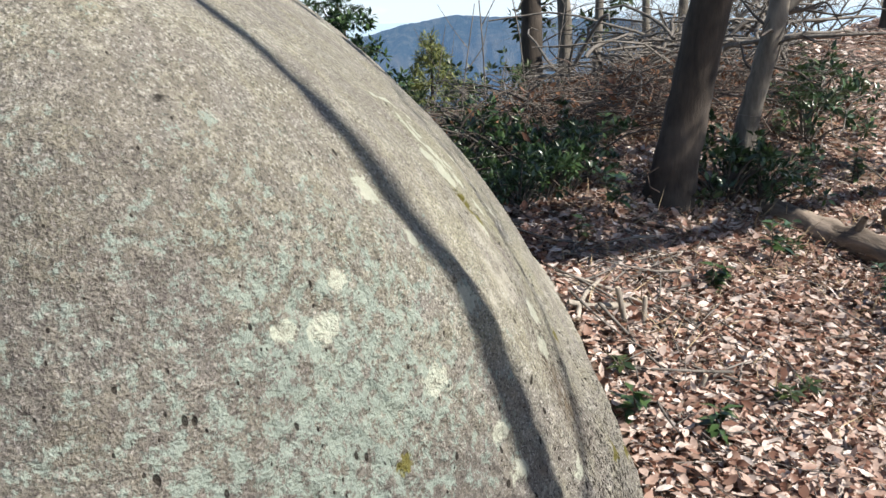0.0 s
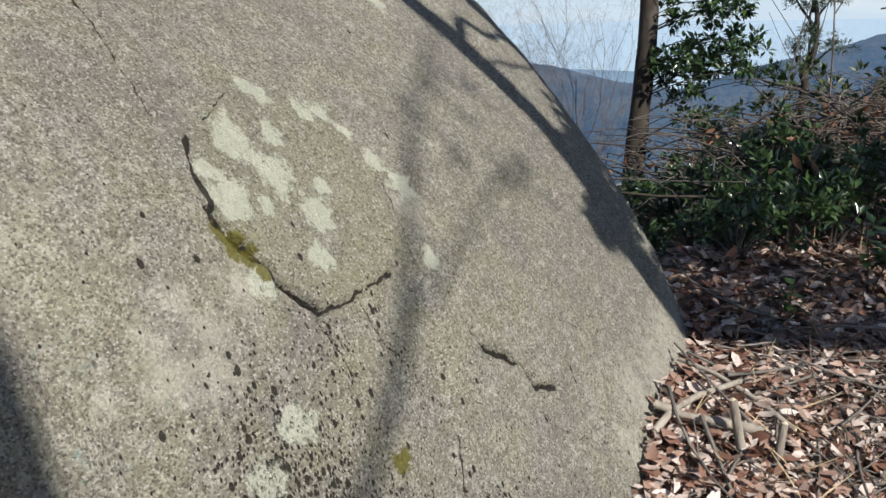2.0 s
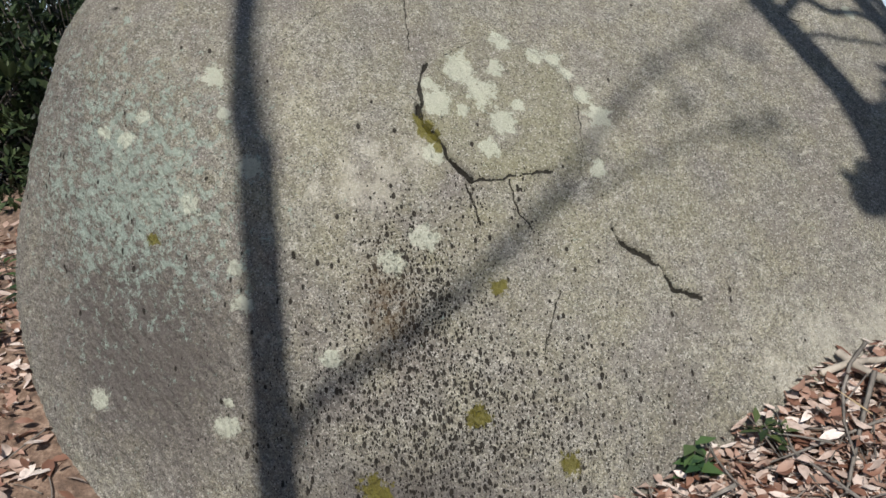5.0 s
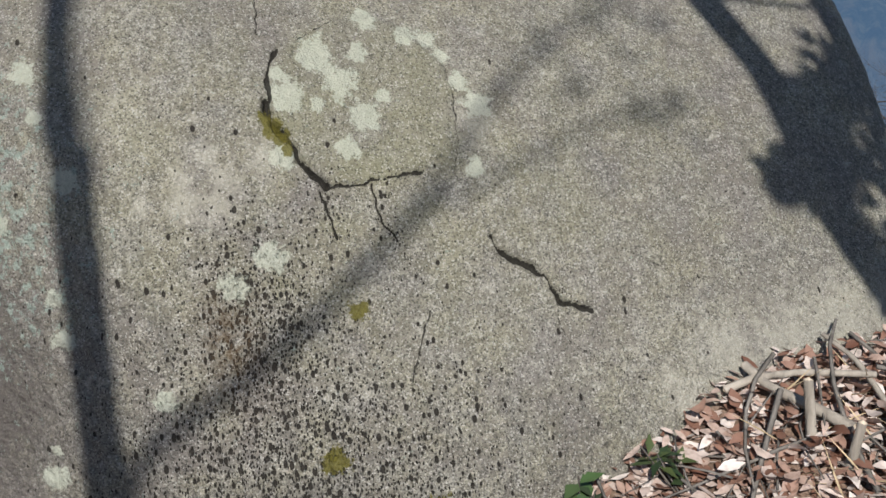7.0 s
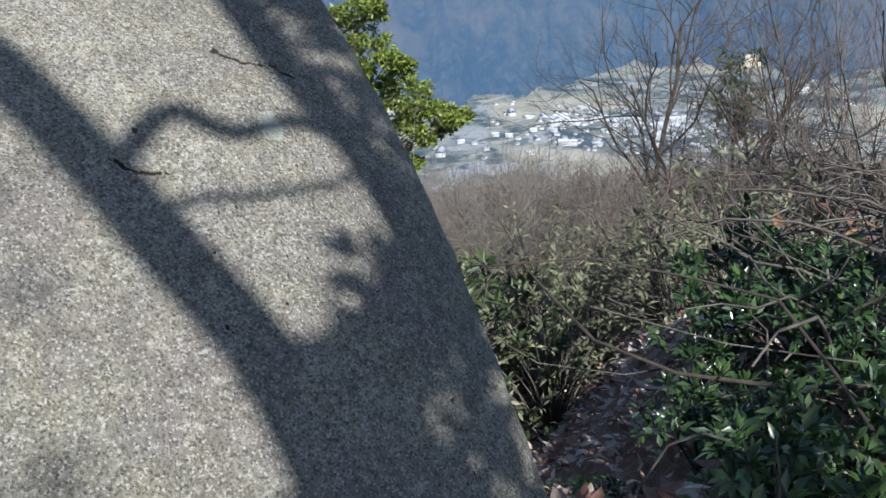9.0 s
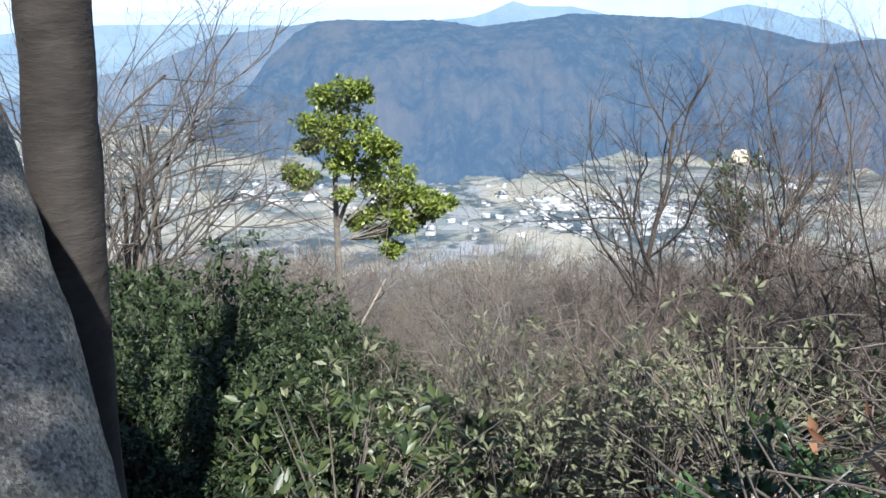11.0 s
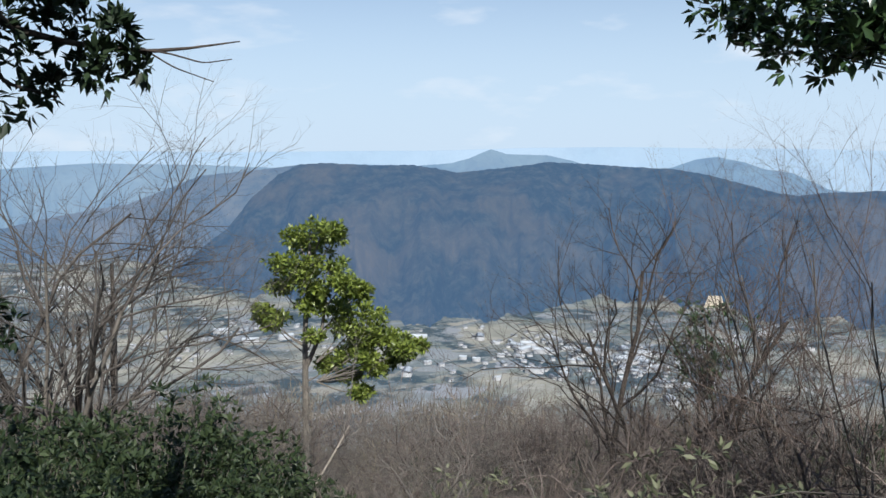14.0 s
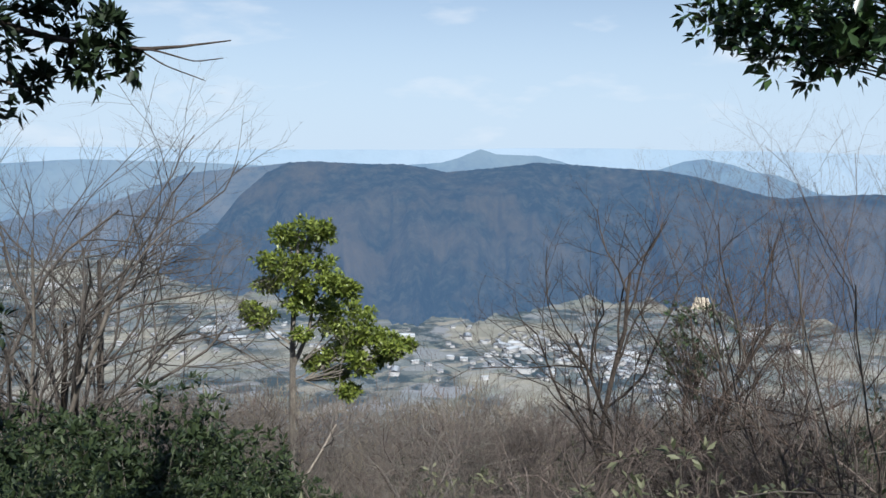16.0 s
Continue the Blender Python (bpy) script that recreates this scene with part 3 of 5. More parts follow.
def spots(y, z, which):
    out = np.zeros(y.shape)
    for cy, cz, r in which:
        out = np.maximum(out, np.clip(1 - 0.5 * np.hypot(y - cy, (z - cz) * 1.05) / r, 0, 1))
    return out


def build_boulder():
    cols, rows = 1000, 470
    az = np.radians(np.concatenate([np.linspace(-60, 80, cols), np.linspace(80, 300, 190)[1:-1]]))
    el = np.radians(np.concatenate([np.linspace(-50, 52, rows), np.linspace(52, 89.7, 70)[1:]]))
    d = np.stack([np.cos(el)[:, None] * np.cos(az), np.cos(el)[:, None] * np.sin(az), np.sin(el)[:, None] + 0 * az], -1)
    lo, hi = np.zeros(d.shape[:2]), np.full(d.shape[:2], 4.0)
    for _ in range(20):
        mid = (lo + hi) / 2
        inside = rock_f(ROCK_C + d * mid[..., None]) < 0
        lo, hi = np.where(inside, mid, lo), np.where(inside, hi, mid)
    p = ROCK_C + d * lo[..., None]
    y, z = p[..., 1], p[..., 2]
    front = (np.cos(az) > -0.2)[None, :] * np.ones_like(y)
    wy = y + 0.014 * fbm(y * 9, z * 9, 3, 21) + 0.010 * fbm(y * 45, z * 45, 2, 23)
    wz = z + 0.014 * fbm(y * 9, z * 9, 3, 22) + 0.010 * fbm(y * 45, z * 45, 2, 24)
    h = 0.020 * fbm(y * 2.2, z * 2.2 + p[..., 0], 3, 1) + 0.007 * fbm(y * 14, z * 14, 4, 4)
    # the scaled-off plate and the rib below it
    ry, rz = (wy - 2.655) / 0.27, (wz - 1.035) / 0.215
    plate = np.clip((1.0 - np.hypot(ry, rz) ** 1.5) * 7, 0, 1) * front
    h += plate * (0.004 + 0.010 * np.clip(ry + rz + 0.3, 0, 1)) + plate * 0.006 * fbm(y * 26, z * 26, 3, 8)
    rib = np.interp(z, [0.3, 0.47, 0.71, 0.92, 1.12], [2.66, 2.71, 2.82, 2.90, 2.91])
    h += front * 0.014 * (1 / (1 + np.exp(-(wy - rib) / 0.012)) - 0.5) * np.clip((1.2 - z) * 4, 0, 1) * np.clip((z - 0.1) * 5, 0, 1) * np.exp(-((y - rib) / 0.25) ** 2)
    crack = np.zeros_like(y)
    for w, depth, line in CRACKS:
        dist = seg_dist(wy, wz, line)
        w = np.maximum(w * 0.40 * (0.6 + 0.95 * np.clip(fbm(y * 30, z * 30, 2, 41) + 0.5, 0, 1)), 0.0022)
        g = np.exp(-(dist / w) ** 2) * front
        h -= depth * g
        crack = np.maximum(crack, np.clip(2.4 * g - 0.75, 0, 1) * min(1.0, depth / 0.010))
    pits = np.exp(-(((y - 2.31) / 0.13) ** 2 + ((z - 0.55) / 0.17) ** 2)) * 0.95 + np.exp(-(((y - 2.38) / 0.36) ** 2 + ((z - 0.18) / 0.24) ** 2)) * 0.8
    pits += 0.02 * np.exp(-(((y - 0.9) / 0.6) ** 2 + ((z - 0.55) / 0.6) ** 2)) * np.clip(fbm(y * 4, z * 4, 2, 37) * 3 + 0.45, 0, 1)
    pits += 0.010 * np.clip((1.5 - z) * 1.2, 0, 1) * np.clip(fbm(y * 3, z * 3, 2, 31) * 3 + 0.5, 0, 1.5)
    pits += 0.3 * np.exp(-seg_dist(y, z, [(2.50, 0.82), (2.54, 0.70)]) / 0.03) + 0.25 * np.exp(-seg_dist(y, z, [(2.66, 0.80), (2.70, 0.66)]) / 0.02)
    rust = np.exp(-(((y - 2.24) / 0.07) ** 2 + ((z - 0.50) / 0.13) ** 2))
    green = np.exp(-(((y - 1.56) / 0.36) ** 2 + ((z - 0.80) / 0.40) ** 2)) * 1.1 + 0.3 * np.exp(-((y - 1.3) / 0.4) ** 2)
    dark = 1.0 * np.exp(-(((y - 1.55) / 0.35) ** 2 + ((z - 0.30) / 0.35) ** 2)) + 0.6 * np.exp(-(((y - 1.3) / 0.42) ** 2 + ((z - 1.0) / 0.6) ** 2)) + 0.9 * np.exp(-(((y - 2.25) / 0.30) ** 2 + ((z + 0.02) / 0.16) ** 2))
    pale = spots(y, z, PALE) * 1.1 - 0.12
    # the lower southern face is coarse, the upper one worn smooth; thin olive algae round the plate
    brow = np.interp(y, [0.4, 1.2, 1.75, 1.95, 2.15], [1.75, 1.45, 1.12, 0.95, 0.35])
    rough = 1 / (1 + np.exp((z + 0.03 * fbm(y * 7, z * 7, 3, 61) - brow) / 0.03))
    h += front * rough * (0.011 * fbm(y * 42, z * 42 + p[..., 0] * 42, 3, 62) + 0.024)
    olive = np.exp(-(((y - 2.7) / 0.75) ** 2 + ((z - 0.85) / 0.42) ** 2)) * 0.9 + 0.35 * np.exp(-(((y - 1.5) / 0.7) ** 2 + ((z - 1.2) / 0.5) ** 2))
    fields = {"rough": rough * front, "olive": olive * front, "crack": crack, "pits": np.clip(pits, 0, 0.95) * front, "rust": rust * front, "green": green * front, "dark": dark * front,
              "pale": pale * front, "plate": plate, "lichen": spots(y, z, LICHEN + LICHEN_B) * front, "moss": spots(y, z, MOSS) * front}
    nrm = unit(np.cross(np.gradient(p, axis=1), np.gradient(p, axis=0)))
    nrm *= np.sign((nrm * d).sum(-1, keepdims=True))
    p = p + nrm * h[..., None]
    me = raw_mesh("boulder", p.reshape(-1, 3), grid_faces(len(el), len(az), True), M_ROCK)
    for name, val in fields.items():
        a = me.attributes.new(name, 'FLOAT', 'POINT')
        a.data.foreach_set("value", np.ascontiguousarray(val, np.float32).ravel())
    return me


boulder = new("boulder", build_boulder())
tagged(boulder, "huge lichen-spotted grey granite boulder on the hilltop", "boulder")

# ---- far hills ----


def ridge(name, dist, feet, line, base, material, label, seed, rough):
    """A range of hills: its crest at dist, its foot at the distances in feet, both by bearing."""
    yaws, tops = [q[0] for q in line], [q[1] for q in line]
    nc, nr = 900, 110
    ya = np.linspace(min(yaws), max(yaws), nc)
    order = np.argsort(yaws)
    top = np.interp(ya, np.array(yaws)[order], np.array(tops)[order])
    foot = np.interp(ya, [q[0] for q in feet], [q[1] for q in feet])
    foot = (foot + 170 * fbm(ya * 0.7, ya * 0, 2, seed + 11) + 60 * fbm(ya * 3.1, ya * 0, 3, seed + 12))[None, :]
    us = np.linspace(0, 1.25, nr)[:, None]
    bend = 1.3 * fbm(ya[None, :] * 0.16, us * 1.7, 2, seed + 1)
    rib = 0.5 - np.sqrt(0.03 + (2 * vnoise(ya[None, :] * 0.30 + bend + 0.5 * us, us * 0.9, seed)) ** 2)
    rill = 0.5 - np.sqrt(0.03 + (2 * vnoise(ya[None, :] * 0.95 + 2 * bend - 0.8 * us, us * 2.1, seed + 5)) ** 2)
    prof = np.where(us <= 1, us ** 0.9, 1 - (us - 1) * 1.4)
    env = np.clip(us * 4, 0, 1) * np.clip((1 - us) * 3.0, 0, 1)
    z = base + (top - base) * prof + env * (top - base) * (0.16 * rib + 0.06 * rill)
    r = foot + (dist - foot) * us - env * (dist - foot) * (0.22 * rib + 0.10 * rill)
    z = z + rough * fbm(ya[None, :] * 6.0, us * 16, 3, seed + 7) * (0.35 + env)
    a = np.radians(ya)[None, :]
    v = np.stack([-np.sin(a) * r, np.cos(a) * r, z], -1).reshape(-1, 3)
    ob = new(name, raw_mesh(name, v, grid_faces(nr, nc), material))
    return tagged(ob, label, "hills", kind="structure")


FEET = [(20, 2300), (29, 2210), (34.5, 2150), (39, 2330), (45, 2370), (50, 2100), (56, 2020), (60, 2090), (69, 2430), (73.4, 2730), (84, 2770)]
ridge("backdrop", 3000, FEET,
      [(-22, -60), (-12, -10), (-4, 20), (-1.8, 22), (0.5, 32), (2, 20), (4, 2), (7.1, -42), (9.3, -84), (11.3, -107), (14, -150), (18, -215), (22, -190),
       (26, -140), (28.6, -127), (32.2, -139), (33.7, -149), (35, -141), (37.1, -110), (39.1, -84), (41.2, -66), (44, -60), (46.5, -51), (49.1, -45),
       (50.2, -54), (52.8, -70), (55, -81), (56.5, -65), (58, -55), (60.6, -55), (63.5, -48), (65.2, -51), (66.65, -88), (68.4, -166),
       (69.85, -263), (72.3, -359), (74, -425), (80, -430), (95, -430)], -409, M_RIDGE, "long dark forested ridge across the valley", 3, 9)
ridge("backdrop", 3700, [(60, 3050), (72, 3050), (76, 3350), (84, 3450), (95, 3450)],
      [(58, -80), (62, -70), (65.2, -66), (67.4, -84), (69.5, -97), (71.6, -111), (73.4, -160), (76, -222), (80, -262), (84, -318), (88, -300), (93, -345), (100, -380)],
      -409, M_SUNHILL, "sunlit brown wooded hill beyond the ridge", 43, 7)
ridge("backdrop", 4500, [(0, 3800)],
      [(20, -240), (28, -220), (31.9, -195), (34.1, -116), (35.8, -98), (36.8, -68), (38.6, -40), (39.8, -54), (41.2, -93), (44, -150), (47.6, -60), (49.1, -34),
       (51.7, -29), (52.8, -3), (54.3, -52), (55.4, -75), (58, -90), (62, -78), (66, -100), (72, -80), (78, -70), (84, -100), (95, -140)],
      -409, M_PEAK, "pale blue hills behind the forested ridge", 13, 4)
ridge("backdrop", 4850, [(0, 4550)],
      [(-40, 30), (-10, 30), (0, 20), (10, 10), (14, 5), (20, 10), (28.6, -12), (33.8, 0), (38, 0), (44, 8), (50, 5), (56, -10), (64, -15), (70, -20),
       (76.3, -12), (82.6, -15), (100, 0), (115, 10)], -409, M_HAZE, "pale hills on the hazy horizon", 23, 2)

# ---- shade trees to the south, whose limbs shadow the boulder ----


def foliage(rng, tufts, count, size, material, width=0.42, flat=0.7, name="crown"):
    M = Mesher()
    for x, y, z, r in tufts:
        clump(M, rng, (x, y, z), r, count, size, width, flat)
    return M.mesh(name, material, False)


def limb_mesh(lines, k=6, name="limb", material=None):
    M = Mesher()
    for pts, r0, r1 in lines:
        pts = np.array(pts, float)
        t = np.linspace(0, 1, len(pts))
        tt = np.linspace(0, 1, 4 * len(pts))
        fine = np.stack([np.interp(tt, t, pts[:, c]) for c in range(3)], 1)
        fine = np.concatenate([fine[:1], (fine[:-2] + fine[1:-1] * 2 + fine[2:]) / 4, fine[-1:]])
        M.tube(fine, np.linspace(r0, r1, len(fine)), k)
    return M.mesh(name, material)


def limbs(lines, k, material, parent):
    for line in lines:
        part("limb", limb_mesh([line], k, "limb", material), parent)


def trunk_mesh(pts, r0, r1, material, rng, k=14, flare=0.35):
    pts = np.array(pts, float)
    t = np.linspace(0, 1, len(pts))
    tt = np.linspace(0, 1, 44)
    fine = np.stack([np.interp(tt, t, pts[:, c]) for c in range(3)], 1)
    for _ in range(4):
        fine[1:-1] = (fine[:-2] + fine[1:-1] * 2 + fine[2:]) / 4
    h = np.linalg.norm(fine - fine[0], axis=1)
    r = np.linspace(r0, r1, 44) * (1 + flare * np.exp(-h / 0.22))
    M = Mesher()
    M.tube(fine, r, k, 0.10, rng)
    return M.mesh("trunk", material)


def ground_pt(x, y, dz=0.0):
    return float(x), float(y), float(ground_z(x, y)) + dz


def rel(base, pts):
    return [tuple(np.array(q, float) - base) for q in pts]


rng = np.random.default_rng(11)
b0 = np.array(ground_pt(4.0, 1.09, -0.05))
shade = empty("evergreen_tree", b0, "evergreen tree with dark bark standing south of the boulder", "tree", "hilltop trees")
part("trunk", trunk_mesh(rel(b0, [b0, (4.0, 0.85, 1.4), (4.0, 0.60, 3.4), (4.0, 0.548, 4.07), (4.0, 0.49, 4.66)]), 0.078, 0.060, M_BARK, rng), shade)
limbs([(rel(b0, [(4.0, 0.49, 4.62), (4.0, 0.44, 4.75), (4.0, 0.39, 5.2), (3.99, 0.33, 5.8), (3.97, 0.28, 6.4), (3.95, 0.25, 7.0)]), 0.044, 0.034)], 8, M_BARK, shade)
limbs([(rel(b0, [(3.97, 0.285, 6.3), (4.1, -0.05, 6.8), (4.4, -0.9, 7.2)]), 0.04, 0.02)], 6, M_BARK, shade)
tufts = [(4.4 + rng.normal() * 0.4, -1.1 + rng.normal() * 0.4, 7.2 + rng.random() * 0.6, 0.3) for _ in range(9)]
part("crown", foliage(rng, [(*(np.array(q[:3]) - b0), q[3]) for q in tufts], 110, 0.10, M_LEAF_DARK), shade)

b0 = np.array(ground_pt(6.9, -0.7, -0.05))
shade = empty("evergreen_tree", b0, "tall evergreen tree farther south of the boulder", "tree", "hilltop trees")
part("trunk", trunk_mesh(rel(b0, [b0, (6.9, -0.6, 2.0), (6.8, -0.36, 4.5), (6.75, -0.394, 5.98), (6.75, -0.449, 6.71), (6.75, -0.50, 7.29), (6.75, -0.61, 7.9), (6.75, -0.75, 9.8)]), 0.085, 0.02, M_BARK, rng), shade)
limbs([(rel(b0, [(6.74, -0.40, 6.1), (6.7, -0.27, 6.27), (6.7, -0.04, 6.39), (6.7, 0.18, 6.58), (6.7, 0.39, 6.85), (6.7, 0.54, 7.14), (6.7, 0.66, 7.40), (6.7, 0.85, 7.68), (6.65, 1.2, 8.0)]), 0.034, 0.010),
       (rel(b0, [(6.7, 0.35, 6.85), (6.7, 0.62, 7.0), (6.65, 0.95, 7.15), (6.6, 1.3, 7.2)]), 0.014, 0.006)], 6, M_BARK, shade)
tufts = [(6.7, 0.75, 7.5, 0.2), (6.7, 0.95, 7.75, 0.25), (6.7, 1.15, 7.5, 0.25), (6.6, 1.25, 7.1, 0.22), (6.6, 1.6, 7.3, 0.3)]
tagged(part("spray", foliage(rng, [(*(np.array(q[:3]) - b0), q[3]) for q in tufts], 9, 0.10, M_LEAF_DARK, name="spray"), shade), kind="stuff")
tufts = [(6.7 + rng.normal() * 0.6, -0.6 + rng.normal() * 0.6, 9.6 + rng.random(), 0.4) for _ in range(9)]
part("crown", foliage(rng, [(*(np.array(q[:3]) - b0), q[3]) for q in tufts], 110, 0.10, M_LEAF_DARK), shade)

b0 = np.array(ground_pt(5.3, 6.1, -0.05))
shade = empty("evergreen_tree", b0, "leafy evergreen tree beside the path shading the boulder", "tree", "hilltop trees")
part("trunk", trunk_mesh(rel(b0, [b0, (5.28, 6.05, 1.0), (5.25, 5.9, 2.4), (5.2, 5.6, 4.0), (5.2, 5.4, 6.0)]), 0.13, 0.05, M_BARK, rng), shade)
limbs([(rel(b0, [(5.26, 6.0, 1.7), (4.5, 4.9, 2.3), (3.7, 3.8, 2.6), (3.25, 3.25, 2.9), (3.05, 3.01, 3.3), (3.0, 2.94, 3.65), (3.0, 2.88, 3.86), (3.0, 2.72, 4.21), (3.0, 2.59, 4.51), (3.0, 2.44, 4.82), (3.0, 2.2, 5.2)]), 0.075, 0.060),
       (rel(b0, [(3.05, 3.01, 3.3), (3.02, 3.13, 3.75), (3.0, 3.23, 4.08), (3.0, 3.14, 4.39), (3.0, 3.01, 4.68), (3.0, 2.91, 4.99), (3.0, 2.78, 5.4)]), 0.055, 0.05)], 8, M_BARK, shade)
limbs([(rel(b0, [(3.0, 2.67, 4.45), (3.0, 2.75, 4.60), (3.0, 2.87, 4.47), (3.0, 3.02, 4.50), (3.0, 3.12, 4.40)]), 0.030, 0.022),
       (rel(b0, [(3.0, 2.72, 4.28), (3.0, 2.79, 4.30), (3.0, 2.93, 4.27), (3.0, 3.08, 4.27), (3.0, 3.15, 4.33)]), 0.015, 0.012)], 5, M_BARK, shade)
limbs([(rel(b0, [(5.2, 5.6, 3.8), (5.15, 5.0, 4.1), (5.2, 4.5, 4.4), (5.6, 4.8, 4.5)]), 0.05, 0.02)], 6, M_BARK, shade)
tufts = [(3.0, 3.07, 3.73, 0.13), (3.0, 3.05, 3.50, 0.14), (3.0, 3.22, 3.33, 0.16), (3.05, 3.21, 3.09, 0.16), (3.0, 3.18, 3.92, 0.12), (3.0, 3.25, 3.78, 0.14), (3.0, 3.05, 3.34, 0.11), (3.0, 2.93, 3.36, 0.08),
         (3.0, 3.13, 3.60, 0.14), (3.0, 3.33, 3.6, 0.16), (3.0, 3.35, 4.0, 0.15), (3.0, 3.3, 4.25, 0.11), (3.0, 3.25, 4.55, 0.14), (3.0, 3.15, 4.85, 0.15), (3.0, 3.03, 5.1, 0.15), (3.05, 3.33, 2.9, 0.15), (3.0, 3.41, 4.3, 0.16), (3.0, 2.99, 3.72, 0.11),
         (3.0, 3.6, 2.95, 0.2), (3.0, 3.75, 3.0, 0.2), (3.1, 3.5, 2.75, 0.18), (3.0, 3.85, 3.15, 0.2), (3.2, 3.7, 2.8, 0.2), (2.95, 3.5, 3.2, 0.15), (3.3, 3.8, 3.0, 0.2)]
tufts += [(3.5 + 1.6 * q + rng.normal() * 0.15, 3.7 + 2.0 * q + rng.normal() * 0.15, 2.75 - 0.4 * q + rng.random() * 0.4, 0.22) for q in np.linspace(0.1, 1, 9)]
tufts += [(4.8 + rng.random() * 1.2, 3.3 + rng.random() * 1.2, 4.2 + rng.random() * 0.5, 0.28) for _ in range(12)]
tufts += [(5.1 + rng.random() * 1.7, 3.8 + rng.random() * 2.1, 4.3 + rng.random() * 0.8, 0.36) for _ in range(16)]
tufts += [(4.3 + rng.random() * 0.8, 3.4 + rng.random() * 0.7, 4.5 + rng.random() * 0.3, 0.32) for _ in range(3)]
part("crown", foliage(rng, [(*(np.array(q[:3]) - b0), q[3]) for q in tufts], 100, 0.095, M_LEAF_DARK), shade)

# ---- trees on the crest ----
b0 = np.array(ground_pt(1.36, 5.32, -0.06))
tree = empty("leaning_tree", b0, "leaning dark-barked tree rooted in leaf litter", "tree", "hilltop trees")
part("trunk", trunk_mesh(rel(b0, [b0, (1.43, 5.31, 0.7), (1.56, 5.27, 1.5), (1.74, 5.25, 2.6), (1.85, 5.3, 4.0), (1.9, 5.3, 5.5)]), 0.135, 0.09, M_BARK, rng), tree)
limbs([(rel(b0, [(1.78, 5.25, 3.2), (2.2, 5.6, 4.0), (2.6, 5.9, 5.0)]), 0.06, 0.02), (rel(b0, [(1.85, 5.3, 4.0), (1.6, 5.9, 4.8), (1.5, 6.3, 5.6)]), 0.05, 0.02)], 6, M_BARK, tree)
part("twig", limb_mesh([(rel(b0, [(1.30, 5.20, 0.45), (1.22, 5.12, 0.50), (1.2, 5.1, 0.58), (1.26, 5.08, 0.62)]), 0.005, 0.003)], 4, "twig", M_TWIG_RED), tree)

b0 = np.array(ground_pt(1.95, 5.85, -0.05))
tree = empty("slender_tree", b0, "slender grey-barked tree with stubby broken branches", "tree", "hilltop trees")
part("trunk", trunk_mesh(rel(b0, [b0, (1.98, 5.84, 0.7), (2.05, 5.80, 1.1), (2.14, 5.78, 1.5), (2.17, 5.8, 2.1), (2.1, 5.8, 3.4), (2.2, 5.9, 5.0)]), 0.075, 0.05, M_BARK_GREY, rng), tree)
tw = []
for _ in range(16):
    z = 1.0 + rng.random() * 0.8
    q = np.array((np.interp(z, [0.7, 1.5, 2.1], [1.98, 2.14, 2.17]), 5.8, z))
    d = unit((rng.normal() + 0.8, rng.normal() * 0.7, 0.3 + rng.normal() * 0.3))
    tw.append((rel(b0, [q, q + d * 0.15, q + d * 0.28 + rng.normal(size=3) * 0.05, q + d * 0.42 + rng.normal(size=3) * 0.09]), 0.012, 0.003))
limbs(tw, 4, M_TWIG, tree)
limbs([(rel(b0, [(2.14, 5.78, 1.45), (2.28, 5.75, 1.6), (2.45, 5.7, 1.68), (2.7, 5.7, 1.95)]), 0.035, 0.02)], 6, M_BARK_GREY, tree)


def standing_tree(x, y, r, lean, height, material, tuft_list, leaf_m, label, name="hill_tree", leaf=0.10, n=70):
    base = np.array(ground_pt(x, y, -0.06))
    tree = empty(name, base, label, "tree", "hilltop trees")
    top = np.array((lean[0], lean[1], height))
    mid = top * 0.5 + (0.08 * rng.normal(), 0.08 * rng.normal(), 0)
    part("trunk", trunk_mesh([(0, 0, 0), top * 0.25, mid, top * 0.75, top], r, r * 0.5, material, rng), tree)
    if tuft_list:
        loc = [(*(np.array(q[:3]) - base), q[3]) for q in tuft_list]
        lines = []
        for q in loc:
            e = np.array(q[:3])
            h = min(max(e[2] - 0.3 * np.hypot(e[0], e[1]), 0.4), height)
            st = top * (h / height)
            lines.append(([st, st * 0.45 + e * 0.55 + (0, 0, 0.08), e], max(0.006, 0.035 * q[3]), 0.004))
        limbs(lines, 5, M_BARK, tree)
        part("crown", foliage(rng, loc, n, leaf, leaf_m), tree)
    return tree


def scatter_tufts(cx, cy, cz, sx, sy, sz, n, r):
    return [(cx + rng.normal() * sx, cy + rng.normal() * sy, cz + rng.normal() * sz, r * (0.7 + 0.6 * rng.random())) for _ in range(n)]


standing_tree(0.95, 10.4, 0.14, (0.0, 0.1), 6.0, M_BARK, scatter_tufts(1.2, 10.6, 1.9, 0.5, 0.4, 0.5, 12, 0.25), M_LEAF_SHRUB, "dark tree at the edge of the slope with sparse leaves")
standing_tree(1.42, 11.3, 0.10, (0.1, 0.2), 6.0, M_BARK_GREY, scatter_tufts(1.7, 11.2, 1.7, 0.4, 0.4, 0.5, 10, 0.22), M_LEAF_SHRUB, "grey-barked tree at the edge of the slope")
standing_tree(1.75, 11.0, 0.06, (0.2, 0.2), 5.0, M_BARK_GREY, None, None, "thin grey-barked tree at the edge of the slope")
standing_tree(7.2, 15.0, 0.17, (0.1, 0.1), 7.0, M_BARK, None, None, "stout dark tree on the leafy slope")
standing_tree(5.6, 16.2, 0.10, (-0.1, 0.1), 7.0, M_BARK, None, None, "dark tree on the leafy slope")
